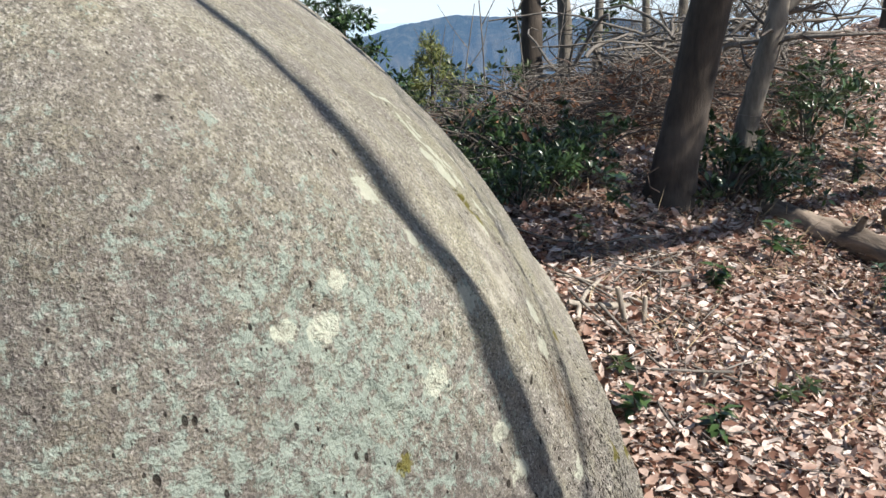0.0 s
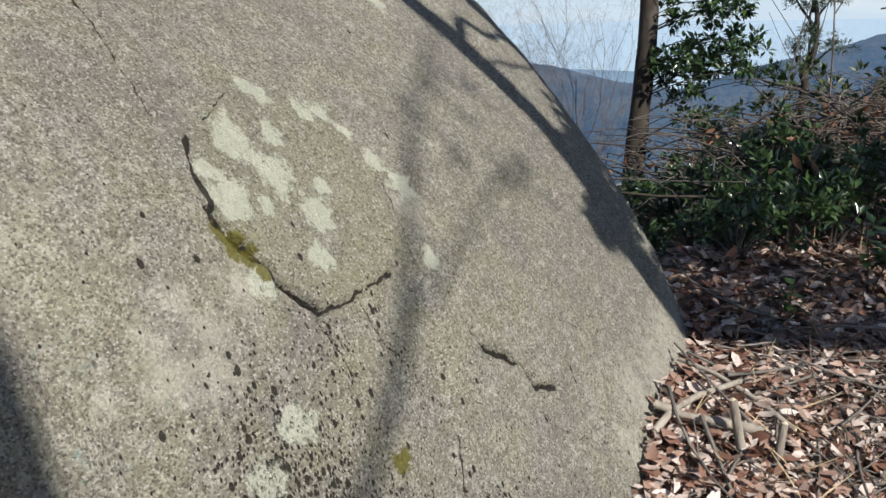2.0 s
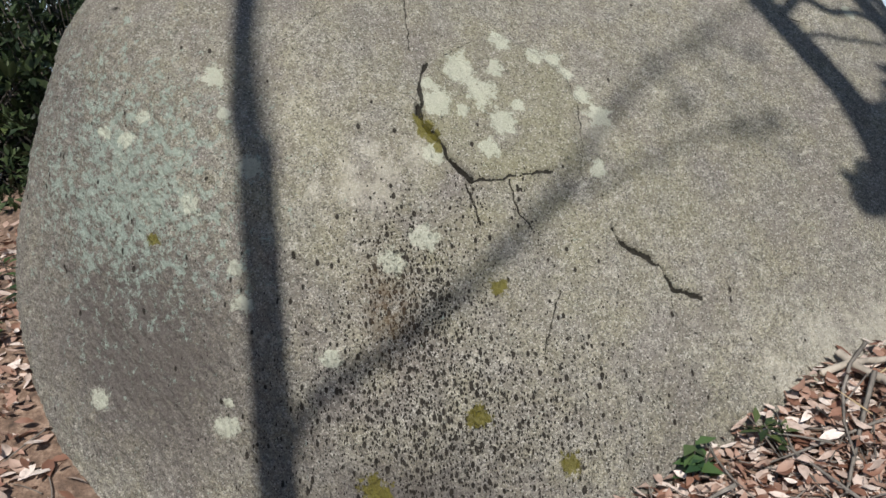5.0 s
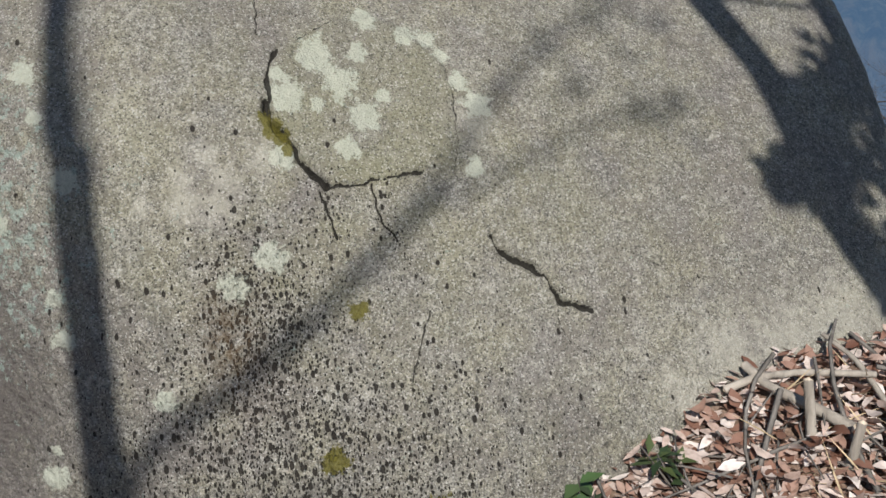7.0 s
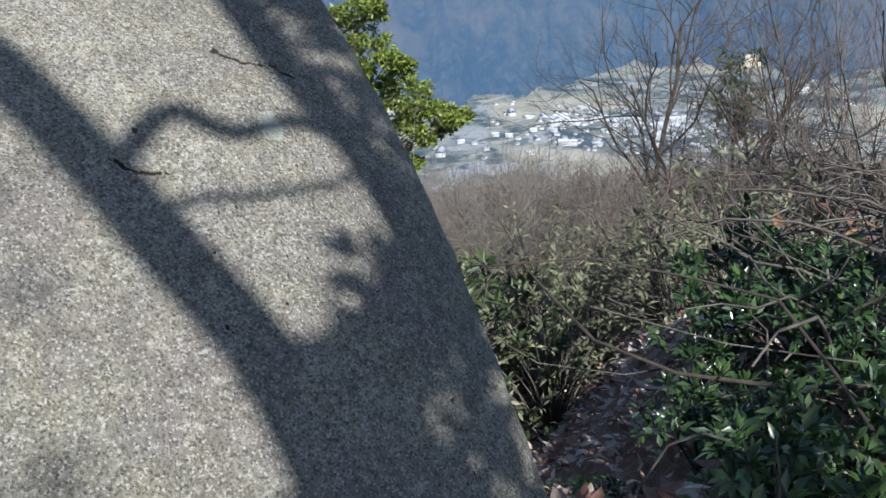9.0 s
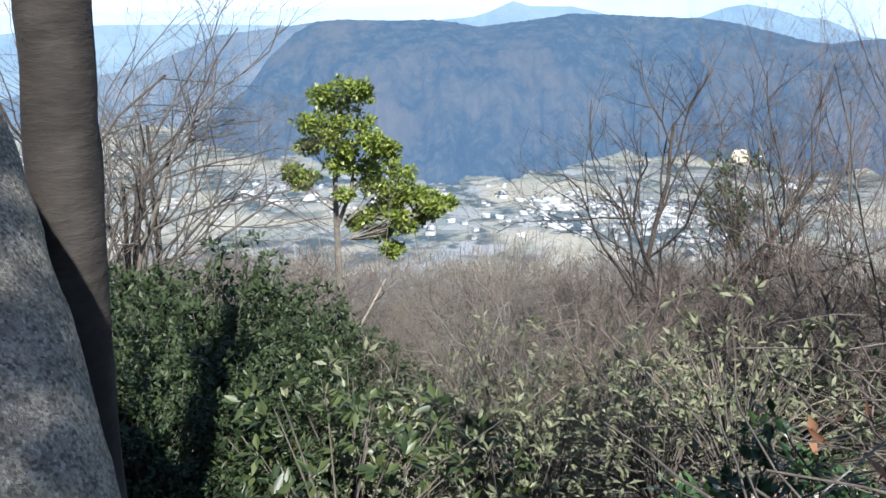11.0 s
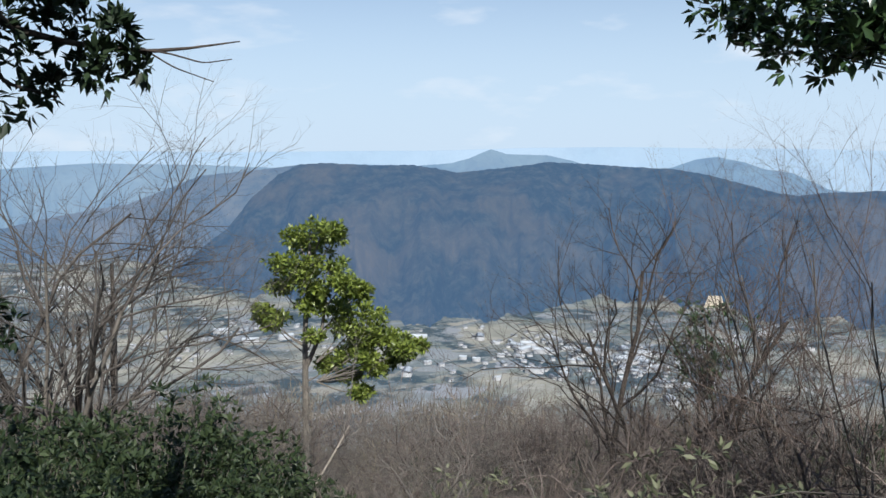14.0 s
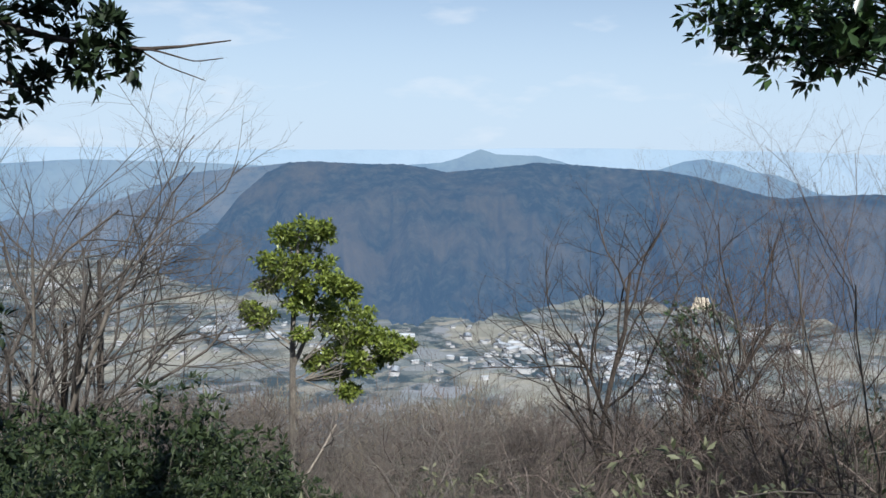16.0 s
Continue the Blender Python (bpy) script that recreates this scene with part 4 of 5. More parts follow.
standing_tree(3.4, 13.5, 0.08, (0.1, 0.1), 6.0, M_BARK_GREY, None, None, "thin grey tree behind the brushwood")
standing_tree(2.7, 12.4, 0.06, (-0.2, 0.1), 6.0, M_BARK_GREY, None, None, "thin grey tree behind the brushwood")
over = [(-2.59, 8.57, 2.36, 0.20), (-2.50, 8.64, 2.26, 0.20), (-2.39, 8.72, 2.34, 0.24), (-2.36, 8.74, 2.16, 0.18), (-2.24, 8.82, 2.14, 0.20), (-2.13, 8.89, 2.26, 0.26),
        (-2.25, 8.81, 2.41, 0.26), (-2.04, 8.94, 2.14, 0.22), (-2.03, 8.95, 2.37, 0.26), (-2.55, 8.61, 2.5, 0.22), (-2.3, 8.7, 2.6, 0.3), (-1.8, 9.0, 2.3, 0.3), (-1.7, 9.1, 2.6, 0.3)]
lit = scatter_tufts(-1.15, 10.1, 0.8, 0.36, 0.25, 0.5, 12, 0.2) + scatter_tufts(-1.35, 10.1, 1.1, 0.24, 0.25, 0.42, 22, 0.2)
over += [(q[0] + rng.normal() * 0.1, q[1] + rng.normal() * 0.1, q[2] + rng.random() * 0.12, q[3] * 0.9) for q in over]
standing_tree(-1.85, 9.75, 0.125, (-0.02, 0.15), 5.5, M_BARK, over + lit, M_LEAF, "dark-trunked evergreen tree hanging over the slope", "evergreen_tree", 0.085, 95)

# the trunk behind the boulder, and its bough over the view
b0 = np.array(ground_pt(-2.12, 4.68, -0.3))
tree = empty("evergreen_tree", b0, "smooth ring-barked evergreen tree close behind the boulder", "tree", "hilltop trees")
part("trunk", trunk_mesh(rel(b0, [b0, (-2.108, 4.705, 0.4), (-2.085, 4.757, 1.2), (-2.07, 4.81, 2.0), (-2.04, 4.90, 3.4), (-2.02, 4.99, 5.0)]), 0.108, 0.09, M_BARK_RING, rng, 18, 0.05), tree)
limbs([(rel(b0, [(-2.13, 4.75, 2.25), (-2.5, 4.9, 2.2), (-3.13, 5.09, 2.10), (-3.09, 5.31, 2.05), (-3.03, 5.57, 2.03), (-2.98, 5.73, 2.05), (-2.92, 5.90, 2.08)]), 0.022, 0.0025),
                        (rel(b0, [(-3.09, 5.3, 2.05), (-3.0, 5.62, 2.03), (-2.95, 5.76, 1.99), (-2.93, 5.87, 2.01)]), 0.005, 0.002),
                        (rel(b0, [(-3.03, 5.57, 2.03), (-2.99, 5.66, 1.97), (-2.95, 5.80, 1.92)]), 0.004, 0.002),
                        (rel(b0, [(-2.5, 5.0, 2.2), (-3.0, 5.0, 2.3), (-3.1, 5.3, 2.2)]), 0.012, 0.004),
                        (rel(b0, [(-2.6, 5.0, 2.15), (-3.1, 5.05, 1.9), (-3.1, 5.25, 1.85)]), 0.012, 0.004)], 5, M_BARK, tree)
tufts = [(-3.12, 5.10, 2.15, 0.10), (-3.10, 5.24, 2.13, 0.11), (-3.08, 5.37, 2.10, 0.11), (-3.05, 5.47, 2.02, 0.09), (-3.03, 5.54, 1.97, 0.07), (-3.11, 5.18, 1.99, 0.11),
         (-3.09, 5.31, 1.97, 0.11), (-3.06, 5.40, 1.94, 0.08), (-3.12, 5.10, 1.86, 0.10), (-3.10, 5.21, 1.87, 0.07), (-3.05, 5.44, 2.12, 0.07), (-3.08, 5.34, 2.22, 0.10), (-3.1, 5.15, 2.3, 0.14), (-3.1, 5.0, 2.1, 0.14),
         (-4.42, 5.14, 0.88, 0.10), (-4.42, 5.05, 0.80, 0.14), (-4.42, 5.20, 0.72, 0.08), (-4.4, 5.08, 0.25, 0.16), (-4.4, 5.2, 0.12, 0.16), (-4.4, 5.1, -0.05, 0.2)]
limbs([(rel(b0, [(-2.1, 4.72, 0.7), (-3.2, 4.85, 0.85), (-4.42, 5.12, 0.82)]), 0.02, 0.006), (rel(b0, [(-2.1, 4.7, 0.3), (-3.2, 4.85, 0.2), (-4.4, 5.15, 0.15)]), 0.02, 0.006)], 5, M_BARK, tree)
part("crown", foliage(rng, [(*(np.array(q[:3]) - b0), q[3]) for q in tufts], 80, 0.062, M_LEAF_DARK, 0.4, 1.0), tree)

# ---- logs, stumps ----


def log(pts, r0, r1, label):
    base = np.array(pts[0], float)
    ob = empty("fallen_log", base, label, "log", "fallen logs")
    P = np.array(rel(base, pts), float)
    t, tt = np.linspace(0, 1, len(P)), np.linspace(0, 1, 30)
    fine = np.stack([np.interp(tt, t, P[:, c]) for c in range(3)], 1)
    M = Mesher()
    r = np.linspace(r0, r1, 30) * (1 + 0.12 * rng.normal(size=30).cumsum() * 0.2)
    r[0] = r[-1] = 0.02
    fine = fine + rng.normal(size=fine.shape) * 0.006
    M.tube(fine, r, 18, 0.45, rng)
    part("stem", M.mesh("stem", M_LOG), ob)
    knots = []
    for t in (0.35, 0.62, 0.8):
        q = fine[int(t * 29)]
        knots.append(([q, q + (0.02, -0.05, 0.10), q + (0.03, -0.08, 0.15)], 0.03, 0.018))
    for kn in knots:
        part("knot", limb_mesh([kn], 6, "knot", M_LOG), ob)
    return ob


log([(1.98, 5.55, 0.27), (2.35, 5.05, 0.18), (2.75, 4.52, 0.06), (3.3, 3.95, -0.08)], 0.085, 0.10, "weathered rotten log lying in dead leaves")
log([(2.75, 5.5, 0.22), (3.2, 5.1, 0.12), (3.9, 4.6, -0.02)], 0.07, 0.08, "second weathered log lying behind the first")


def stub(x, y, h, r, lean):
    base = np.array(ground_pt(x, y, -0.03))
    ob = empty("cut_stub", base, "short pale stub of a cut sapling", "stump", "cut stubs")
    part("stem", limb_mesh([([(0, 0, 0), (lean[0] * 0.5, lean[1] * 0.5, h * 0.5), (lean[0], lean[1], h)], r, r * 0.8)], 8, "stem", M_BARK_PALE), ob)
    M = Mesher()
    M.tube([(lean[0], lean[1], h - 0.002), (lean[0], lean[1], h + 0.006)], [r * 0.8, 0.001], 8)
    part("cut_face", M.mesh("cut_face", M_CUT), ob)


stub(0.83, 3.62, 0.21, 0.015, (-0.05, 0.0))
stub(0.90, 3.66, 0.17, 0.014, (0.01, 0.02))
stub(2.05, 3.75, 0.14, 0.018, (0.0, 0.02))
stub(1.05, 3.32, 0.10, 0.012, (0.03, 0.0))

def cut_branch(pts, r, label):
    base = np.array(pts[0], float)
    ob = empty("cut_branch", base, label, "branch", "cut branches")
    P = rel(base, pts)
    part("stem", limb_mesh([(P, r, r * 0.75)], 9, "stem", M_BARK_PALE), ob)
    M = Mesher()
    e, d = np.array(P[0]), unit(np.array(P[0]) - np.array(P[1]))
    M.tube([e - d * 0.002, e + d * 0.005], [r * 0.96, 0.001], 9)
    part("cut_face", M.mesh("cut_face", M_CUT), ob)


cut_branch([(0.85, 3.71, 0.245), (0.76, 3.66, 0.268), (0.66, 3.60, 0.285), (0.57, 3.58, 0.315)], 0.017, "pale cut branch lying against the boulder")
cut_branch([(0.60, 3.505, 0.265), (0.62, 3.59, 0.30), (0.66, 3.70, 0.315), (0.74, 3.86, 0.32)], 0.012, "thin grey cut branch lying on dead leaves")
cut_branch([(0.92, 3.80, 0.23), (0.80, 3.84, 0.28), (0.66, 3.86, 0.33), (0.55, 3.84, 0.36)], 0.009, "thin grey cut branch lying on dead leaves")

# ---- leaf litter and twigs ----


def litter(n, x0, x1, y0, y1, size, seed):
    g = np.random.default_rng(seed)
    x, y = x0 + (x1 - x0) * g.random(n), y0 + (y1 - y0) * g.random(n)
    z = ground_z(x, y)
    p = np.stack([x, y, z + 0.006 + 0.045 * g.random(n) ** 2], -1)
    keep = rock_f(p) > 0.03
    p = p[keep]
    n = len(p)
    a = g.random(n) * 2 * np.pi
    axis = np.stack([np.cos(a), np.sin(a), g.normal(size=n) * 0.35], -1)
    nor = unit(np.stack([g.normal(size=n) * 0.45, g.normal(size=n) * 0.45, np.ones(n)], -1))
    ln = size * (0.6 + 0.8 * g.random(n))
    return p, axis, nor, ln, ln * (0.3 + 0.25 * g.random(n))


M = Mesher()
g = np.random.default_rng(50)
M.curled(*litter(26000, 0.3, 3.6, 2.4, 6.2, 0.052, 1), g)
M.leaves(*litter(12000, -1.0, 5.0, 5.6, 9.5, 0.075, 2))
M.leaves(*litter(11000, 1.5, 10.0, 8.0, 18.0, 0.12, 3))
M.curled(*litter(9000, -2.0, 2.2, -1.0, 2.6, 0.064, 4), g)
M.leaves(*litter(6000, 3.0, 8.0, -1.0, 9.0, 0.085, 5))
M.curled(*litter(5000, 0.42, 1.6, 2.7, 4.6, 0.05, 6), g)
M.curled(*litter(7000, -4.0, 0.6, 4.6, 8.5, 0.07, 7), g)
tagged(new("leaf_litter", M.mesh("leaf_litter", M_LITTER, False)), "thick layer of curled brown dead leaves", "leaves", kind="stuff")


def twigs(n, x0, x1, y0, y1, length, r, lift, seed, M):
    g = np.random.default_rng(seed)
    for _ in range(n):
        x, y = x0 + (x1 - x0) * g.random(), y0 + (y1 - y0) * g.random()
        a, L = g.random() * 6.28, length * (0.4 + 1.2 * g.random())
        k = np.linspace(-0.5, 0.5, 5)
        bend = g.normal() * 0.25
        px = x + k * L * math.cos(a) - bend * k * k * L * math.sin(a)
        py = y + k * L * math.sin(a) + bend * k * k * L * math.cos(a)
        pz = ground_z(px, py) + 0.012 + lift * g.random() + k * g.normal() * 0.12 * L
        pts = np.stack([px, py, pz], -1)
        if rock_f(pts).min() < 0.02:
            continue
        M.tube(pts, np.linspace(r, r * 0.5, 5) * (0.6 + 0.8 * g.random()), 4)


M = Mesher()
twigs(520, 0.4, 3.6, 2.5, 6.0, 0.30, 0.0032, 0.03, 1, M)
twigs(300, 0.4, 3.2, 2.6, 4.8, 0.16, 0.0028, 0.04, 2, M)
twigs(90, 0.45, 1.3, 3.0, 4.6, 0.35, 0.006, 0.06, 3, M)
twigs(420, 1.5, 8.0, 6.0, 14.0, 0.6, 0.006, 0.10, 4, M)
twigs(120, -1.5, 1.4, -0.4, 1.8, 0.25, 0.003, 0.03, 5, M)
tagged(new("fallen_twigs", M.mesh("fallen_twigs", M_TWIG_GREY)), "scattered dry twigs on the dead leaves", "twigs", kind="stuff")

# dry grass blades
g = np.random.default_rng(9)
n = 2600
x, y = 0.6 + 3.0 * g.random(n), 2.6 + 5.5 * g.random(n)
k = vnoise(x * 1.3, y * 1.3, 77) > 0.03
x, y = x[k], y[k]
p = np.stack([x, y, ground_z(x, y)], -1)
p = p[rock_f(p) > 0.05]
ax = unit(np.stack([g.normal(size=len(p)), g.normal(size=len(p)), 0.5 + 0.5 * g.random(len(p))], -1))
M = Mesher()
M.leaves(p, ax, unit(g.normal(size=(len(p), 3))), 0.10 + 0.14 * g.random(len(p)), np.full(len(p), 0.005))
tagged(new("dry_grass", M.mesh("dry_grass", plain("straw", (0.40, 0.31, 0.19), 0.8), False)), "thin dry straw-coloured grass blades", "grass", kind="stuff")

# ---- seedlings and low evergreen shrubs ----


def seedling(seed, h, leaf, n, material, label):
    g = np.random.default_rng(seed)
    ob = empty("evergreen_seedling", (0, 0, 0), label, "seedling", "seedlings")
    stems, M = [], Mesher()
    for _ in range(3):
        d = np.array((g.normal() * 0.35, g.normal() * 0.35, 1.0)) * h * (0.6 + 0.5 * g.random())
        stems.append(([(0, 0, -0.03), d * 0.5 + (0.01, 0, 0), d], 0.004, 0.002))
        m = n // 3
        t = 0.4 + 0.6 * g.random(m)
        a = g.random(m) * 6.28
        axis = np.stack([np.cos(a), np.sin(a), g.normal(size=m) * 0.35 + 0.1], -1)
        ln = leaf * (0.7 + 0.6 * g.random(m))
        M.leaves(d * t[:, None], axis, unit(np.stack([g.normal(size=m) * 0.3, g.normal(size=m) * 0.3, np.ones(m)], -1)), ln, ln * 0.42)
    part("stem", limb_mesh(stems, 4, "stem", M_TWIG), ob)
    part("foliage", M.mesh("foliage", material, False), ob)
    return ob


SEEDS = [seedling(1, 0.16, 0.075, 21, M_LEAF, "small glossy evergreen seedling among dead leaves"),
         seedling(2, 0.28, 0.085, 42, M_LEAF, "knee-high glossy evergreen seedling among dead leaves"),
         seedling(3, 0.12, 0.055, 27, M_LEAF_SHRUB, "small dull green seedling among dead leaves")]
spots_xy = [(0.74, 3.02, 1), (2.3, 4.3, 1), (0.80, 3.3, 2), (1.05, 3.0, 0), (1.35, 4.2, 0), (1.75, 4.6, 1), (1.9, 4.75, 2), (1.6, 3.4, 2), (1.8, 3.2, 2), (2.0, 3.5, 2),
            (2.3, 4.1, 1), (2.2, 5.6, 1), (2.5, 6.0, 1), (2.9, 6.3, 1), (-0.75, 0.85, 0), (-0.95, 1.0, 1), (-0.6, 0.6, 2), (0.75, 4.5, 0), (0.95, 4.9, 1)]
g = np.random.default_rng(5)
for _ in range(70):
    spots_xy.append((1.2 + 4.5 * g.random(), 3.0 + 8.0 * g.random(), int(g.integers(0, 3))))
for j, (x, y, k) in enumerate(spots_xy):
    if rock_f(np.array([[x, y, 0.3]]))[0] < 0.08:
        continue
    m = pose(*ground_pt(x, y), 0, 0, 137.0 * j)
    s = 0.8 + 0.5 * g.random()
    if j < len(SEEDS):
        SEEDS[j].matrix_basis = m
    else:
        copy_thing(SEEDS[k], m)


def leafy_shrub(seed, r, h, n, leaf, material, label, width=0.4, per=26):
    g = np.random.default_rng(seed)
    ob = empty("leafy_shrub", (0, 0, 0), label, "shrub", "leafy shrubs")
    lines, M = [], Mesher()
    for _ in range(n):
        a, q = g.random() * 6.28, math.sqrt(g.random()) * r
        e = np.array((q * math.cos(a), q * math.sin(a), h * (0.35 + 0.65 * g.random()) * (1 - 0.35 * (q / r) ** 2)))
        lines.append(([(0, 0, -0.1), e * (0.45, 0.45, 0.6), e], 0.012, 0.003))
        clump(M, g, e, 0.16 * r + 0.05, per, leaf, width)
    part("branch_frame", limb_mesh(lines, 4, "branch_frame", M_TWIG), ob)
    part("foliage", M.mesh("foliage", material, False), ob)
    return ob


SHRUBS = [leafy_shrub(1, 0.42, 0.55, 22, 0.075, M_LEAF, "low glossy-leaved evergreen shrub"),
          leafy_shrub(2, 0.9, 1.3, 55, 0.085, M_LEAF_SHRUB, "rounded dull green shrub on the slope"),
          leafy_shrub(3, 1.15, 1.5, 110, 0.09, M_LEAF_DARK, "dense dark evergreen shrub on the slope"),
          leafy_shrub(4, 0.7, 1.0, 40, 0.08, M_LEAF_SUN, "yellow-green leafy shrub on the slope"),
          leafy_shrub(6, 1.5, 2.9, 300, 0.08, M_LEAF_BUSH, "big dense dark evergreen bush on the slope", 0.38, 68),
          leafy_shrub(7, 0.9, 1.35, 60, 0.075, M_LEAF_PALE, "sparse pale grey-green shrub on the slope", 0.34, 15)]
sh = [(1.78, 5.55, 0, 0.9), (2.05, 5.62, 0, 0.8), (0.30, 6.1, 0, 0.8), (0.1, 6.6, 0, 0.9), (0.5, 5.8, 0, 0.7), (0.15, 5.6, 0, 0.5),
      (-0.45, 6.3, 0, 0.45), (0.2, 5.1, 0, 0.4), (0.48, 5.3, 0, 0.5), (0.65, 5.5, 0, 0.5), (0.3, 5.4, 0, 0.5), (0.35, 4.95, 0, 0.35), (-0.1, 6.0, 0, 0.5),
      (-3.6, 0.9, 4, 0.9), (-4.6, 1.7, 4, 1.0), (-5.2, 0.3, 4, 1.0), (-3.4, 0.0, 1, 1.3), (-6.0, 2.2, 4, 1.1), (-3.9, 2.2, 2, 1.3), (-5.0, -1.2, 4, 1.0),
      (-4.0, 6.4, 1, 1.3), (-5.0, 7.0, 5, 1.4), (-4.2, 8.0, 5, 1.2), (-6.2, 9.6, 5, 1.5), (-7.0, 10.6, 3, 1.1), (-8.2, 11.0, 5, 1.5), (-9.6, 10.2, 1, 1.5), (-5.2, 12.6, 1, 0.9), (-3.3, 9.4, 5, 0.9), (2.9, 7.2, 0, 1.0), (3.4, 8.2, 0, 1.0), (-0.2, 7.2, 0, 0.6), (0.4, 8.3, 1, 0.8),
      (-8.2, 6.75, 4, 1.12), (-7.0, 6.6, 4, 0.85), (-9.4, 6.1, 4, 1.05), (-6.9, 7.7, 4, 0.75), (-5.6, 6.1, 4, 0.7), (-8.9, 7.8, 4, 0.9), (-6.3, 5.2, 4, 0.8), (-6.6, 7.9, 1, 1.4), (-7.8, 8.2, 1, 1.5), (-9.9, 7.2, 3, 1.5), (-6.0, 8.8, 5, 0.9), (-5.2, 9.6, 5, 0.9),
      (-4.6, 7.2, 5, 0.9), (-3.6, 7.9, 5, 0.9), (-5.4, 6.6, 2, 0.8), (-3.0, 7.0, 5, 0.9), (-2.4, 7.6, 5, 0.6), (-4.2, 9.8, 5, 0.9), (-5.5, 11.5, 2, 0.7), (-7.5, 12.0, 3, 0.8),
      (-9.5, 13.0, 1, 1.0), (-11.0, 9.0, 2, 0.9), (-3.6, 11.2, 1, 0.9), (-2.6, 12.0, 1, 0.9), (-10.8, 5.2, 2, 1.1), (-5.2, 5.6, 2, 1.1), (-12.5, 11.0, 3, 0.9),
      (-3.2, 8.4, 5, 0.9), (-5.8, 8.0, 5, 0.9), (-4.9, 8.6, 5, 0.7), (-2.2, 8.0, 5, 0.9), (-6.6, 9.6, 5, 0.9), (-7.6, 7.4, 4, 0.9), (-5.0, 5.2, 4, 0.6), (-9.0, 5.2, 4, 0.95), (-10.2, 6.6, 4, 0.9), (-4.6, 8.3, 5, 0.8), (-5.9, 9.2, 5, 1.2), (-6.9, 9.0, 5, 1.2), (-3.9, 7.4, 5, 0.9), (-5.0, 7.9, 5, 1.0),
      (-9.5, 15.5, 2, 1.0), (-12.5, 16.5, 1, 1.6), (-14.5, 14.0, 2, 1.3), (-17.0, 16.0, 1, 1.9), (-12.0, 20.5, 2, 1.7), (-16.5, 22.0, 1, 2.2), (-21.0, 20.0, 2, 2.0), (-7.5, 19.0, 1, 1.6), (-9.0, 24.0, 2, 2.0),
      (-24.0, 12.5, 1, 2.0), (-19.0, 11.0, 2, 1.5), (-15.5, 10.5, 1, 1.5), (-5.6, 11.2, 2, 0.75), (-4.4, 11.0, 2, 0.7), (-6.6, 11.0, 2, 0.6), (-3.6, 10.4, 2, 0.6),
      (-0.3, 5.5, 0, 0.6), (-0.05, 5.2, 0, 0.5), (-0.5, 5.9, 0, 0.7), (-0.1, 5.7, 0, 0.6), (-0.75, 6.3, 0, 0.7), (-0.3, 5.0, 0, 0.42), (0.45, 4.85, 0, 0.55), (0.75, 5.2, 0, 0.7), (0.6, 5.05, 0, 0.6), (0.85, 5.6, 0, 0.8)]
used = set()
for j, (x, y, k, s) in enumerate(sh):
    m = pose(*ground_pt(x, y), 0, 0, 77.0 * j) @ Matrix.Diagonal((s, s, s, 1))
    if k not in used:
        used.add(k)
        SHRUBS[k].matrix_basis = m
    else:
        o = copy_thing(SHRUBS[k], pose(*ground_pt(x, y), 0, 0, 77.0 * j))
        o.scale = (s, s, s)

# ---- brushwood on the crest ----


def brush(n, spots_, length, r, material, label, seed, rise=0.5, single="", cap=9.0):
    g = np.random.default_rng(seed)
    M = Mesher()
    for _ in range(n):
        cx, cy, sx, sy = spots_[int(g.integers(0, len(spots_)))]
        x, y = cx + sx * g.normal(), cy + sy * g.normal()
        a, L = g.random() * 6.28, length * (0.5 + g.random())
        t = np.linspace(0, 1, 7)
        el = g.random() * 1.1
        curl = g.normal() * 0.9
        px = x + L * t * math.cos(el) * np.cos(a + curl * t)
        py = y + L * t * math.cos(el) * np.sin(a + curl * t)
        pz = ground_z(x, y) + rise * g.random() * 0.7 + L * math.sin(el) * (t - 0.65 * t * t)
        pz = np.minimum(np.maximum(pz, ground_z(px, py) + 0.01), ground_z(x, y) + cap)
        pts = np.stack([px, py, pz], -1) + g.normal(size=(7, 3)) * 0.015
        if rock_f(pts).min() < 0.03:
            continue
        M.tube(pts, np.linspace(r, r * 0.4, 7) * (0.5 + g.random()), 4)
        if single:
            tagged(new(single, M.mesh(single, material)), label, single.replace("_", " "), single.replace("_", " ") + " heap")
            M = Mesher()
    if single:
        return None
    return tagged(new("brushwood", M.mesh("brushwood", material)), label, "brushwood", kind="stuff")


CREST = [(0.2, 6.8, 0.6, 0.5), (1.5, 9.8, 0.9, 0.5), (2.6, 10.4, 0.8, 0.5), (1.0, 7.6, 0.6, 0.6), (1.8, 8.0, 0.6, 0.6), (2.6, 8.6, 0.5, 0.6), (0.5, 7.8, 0.5, 0.6), (1.2, 9.0, 0.9, 0.6)]
brush(700, CREST, 0.9, 0.0055, M_TWIG_GREY, "tangle of grey dead branches on the crest", 1)
brush(900, CREST, 0.7, 0.0045, M_TWIG, "tangle of brown brambles on the crest", 2)
brush(600, [(0.9, 6.9, 0.5, 0.4), (1.6, 7.2, 0.5, 0.4), (0.4, 7.2, 0.5, 0.4)], 0.6, 0.0045, M_TWIG_RED, "reddish dead bracken stems on the crest", 3)
brush(120, [(2.2, 8.4, 0.7, 0.5), (3.0, 9.2, 0.6, 0.5), (1.6, 9.2, 0.5, 0.4)], 1.3, 0.016, M_TWIG_GREY, "thick grey fallen branch in a heap", 4, 0.9, "fallen_branch")
NOOK = [(0.15, 5.85, 0.3, 0.25), (0.3, 5.4, 0.25, 0.2), (0.45, 6.05, 0.3, 0.3), (0.0, 6.5, 0.35, 0.3)]
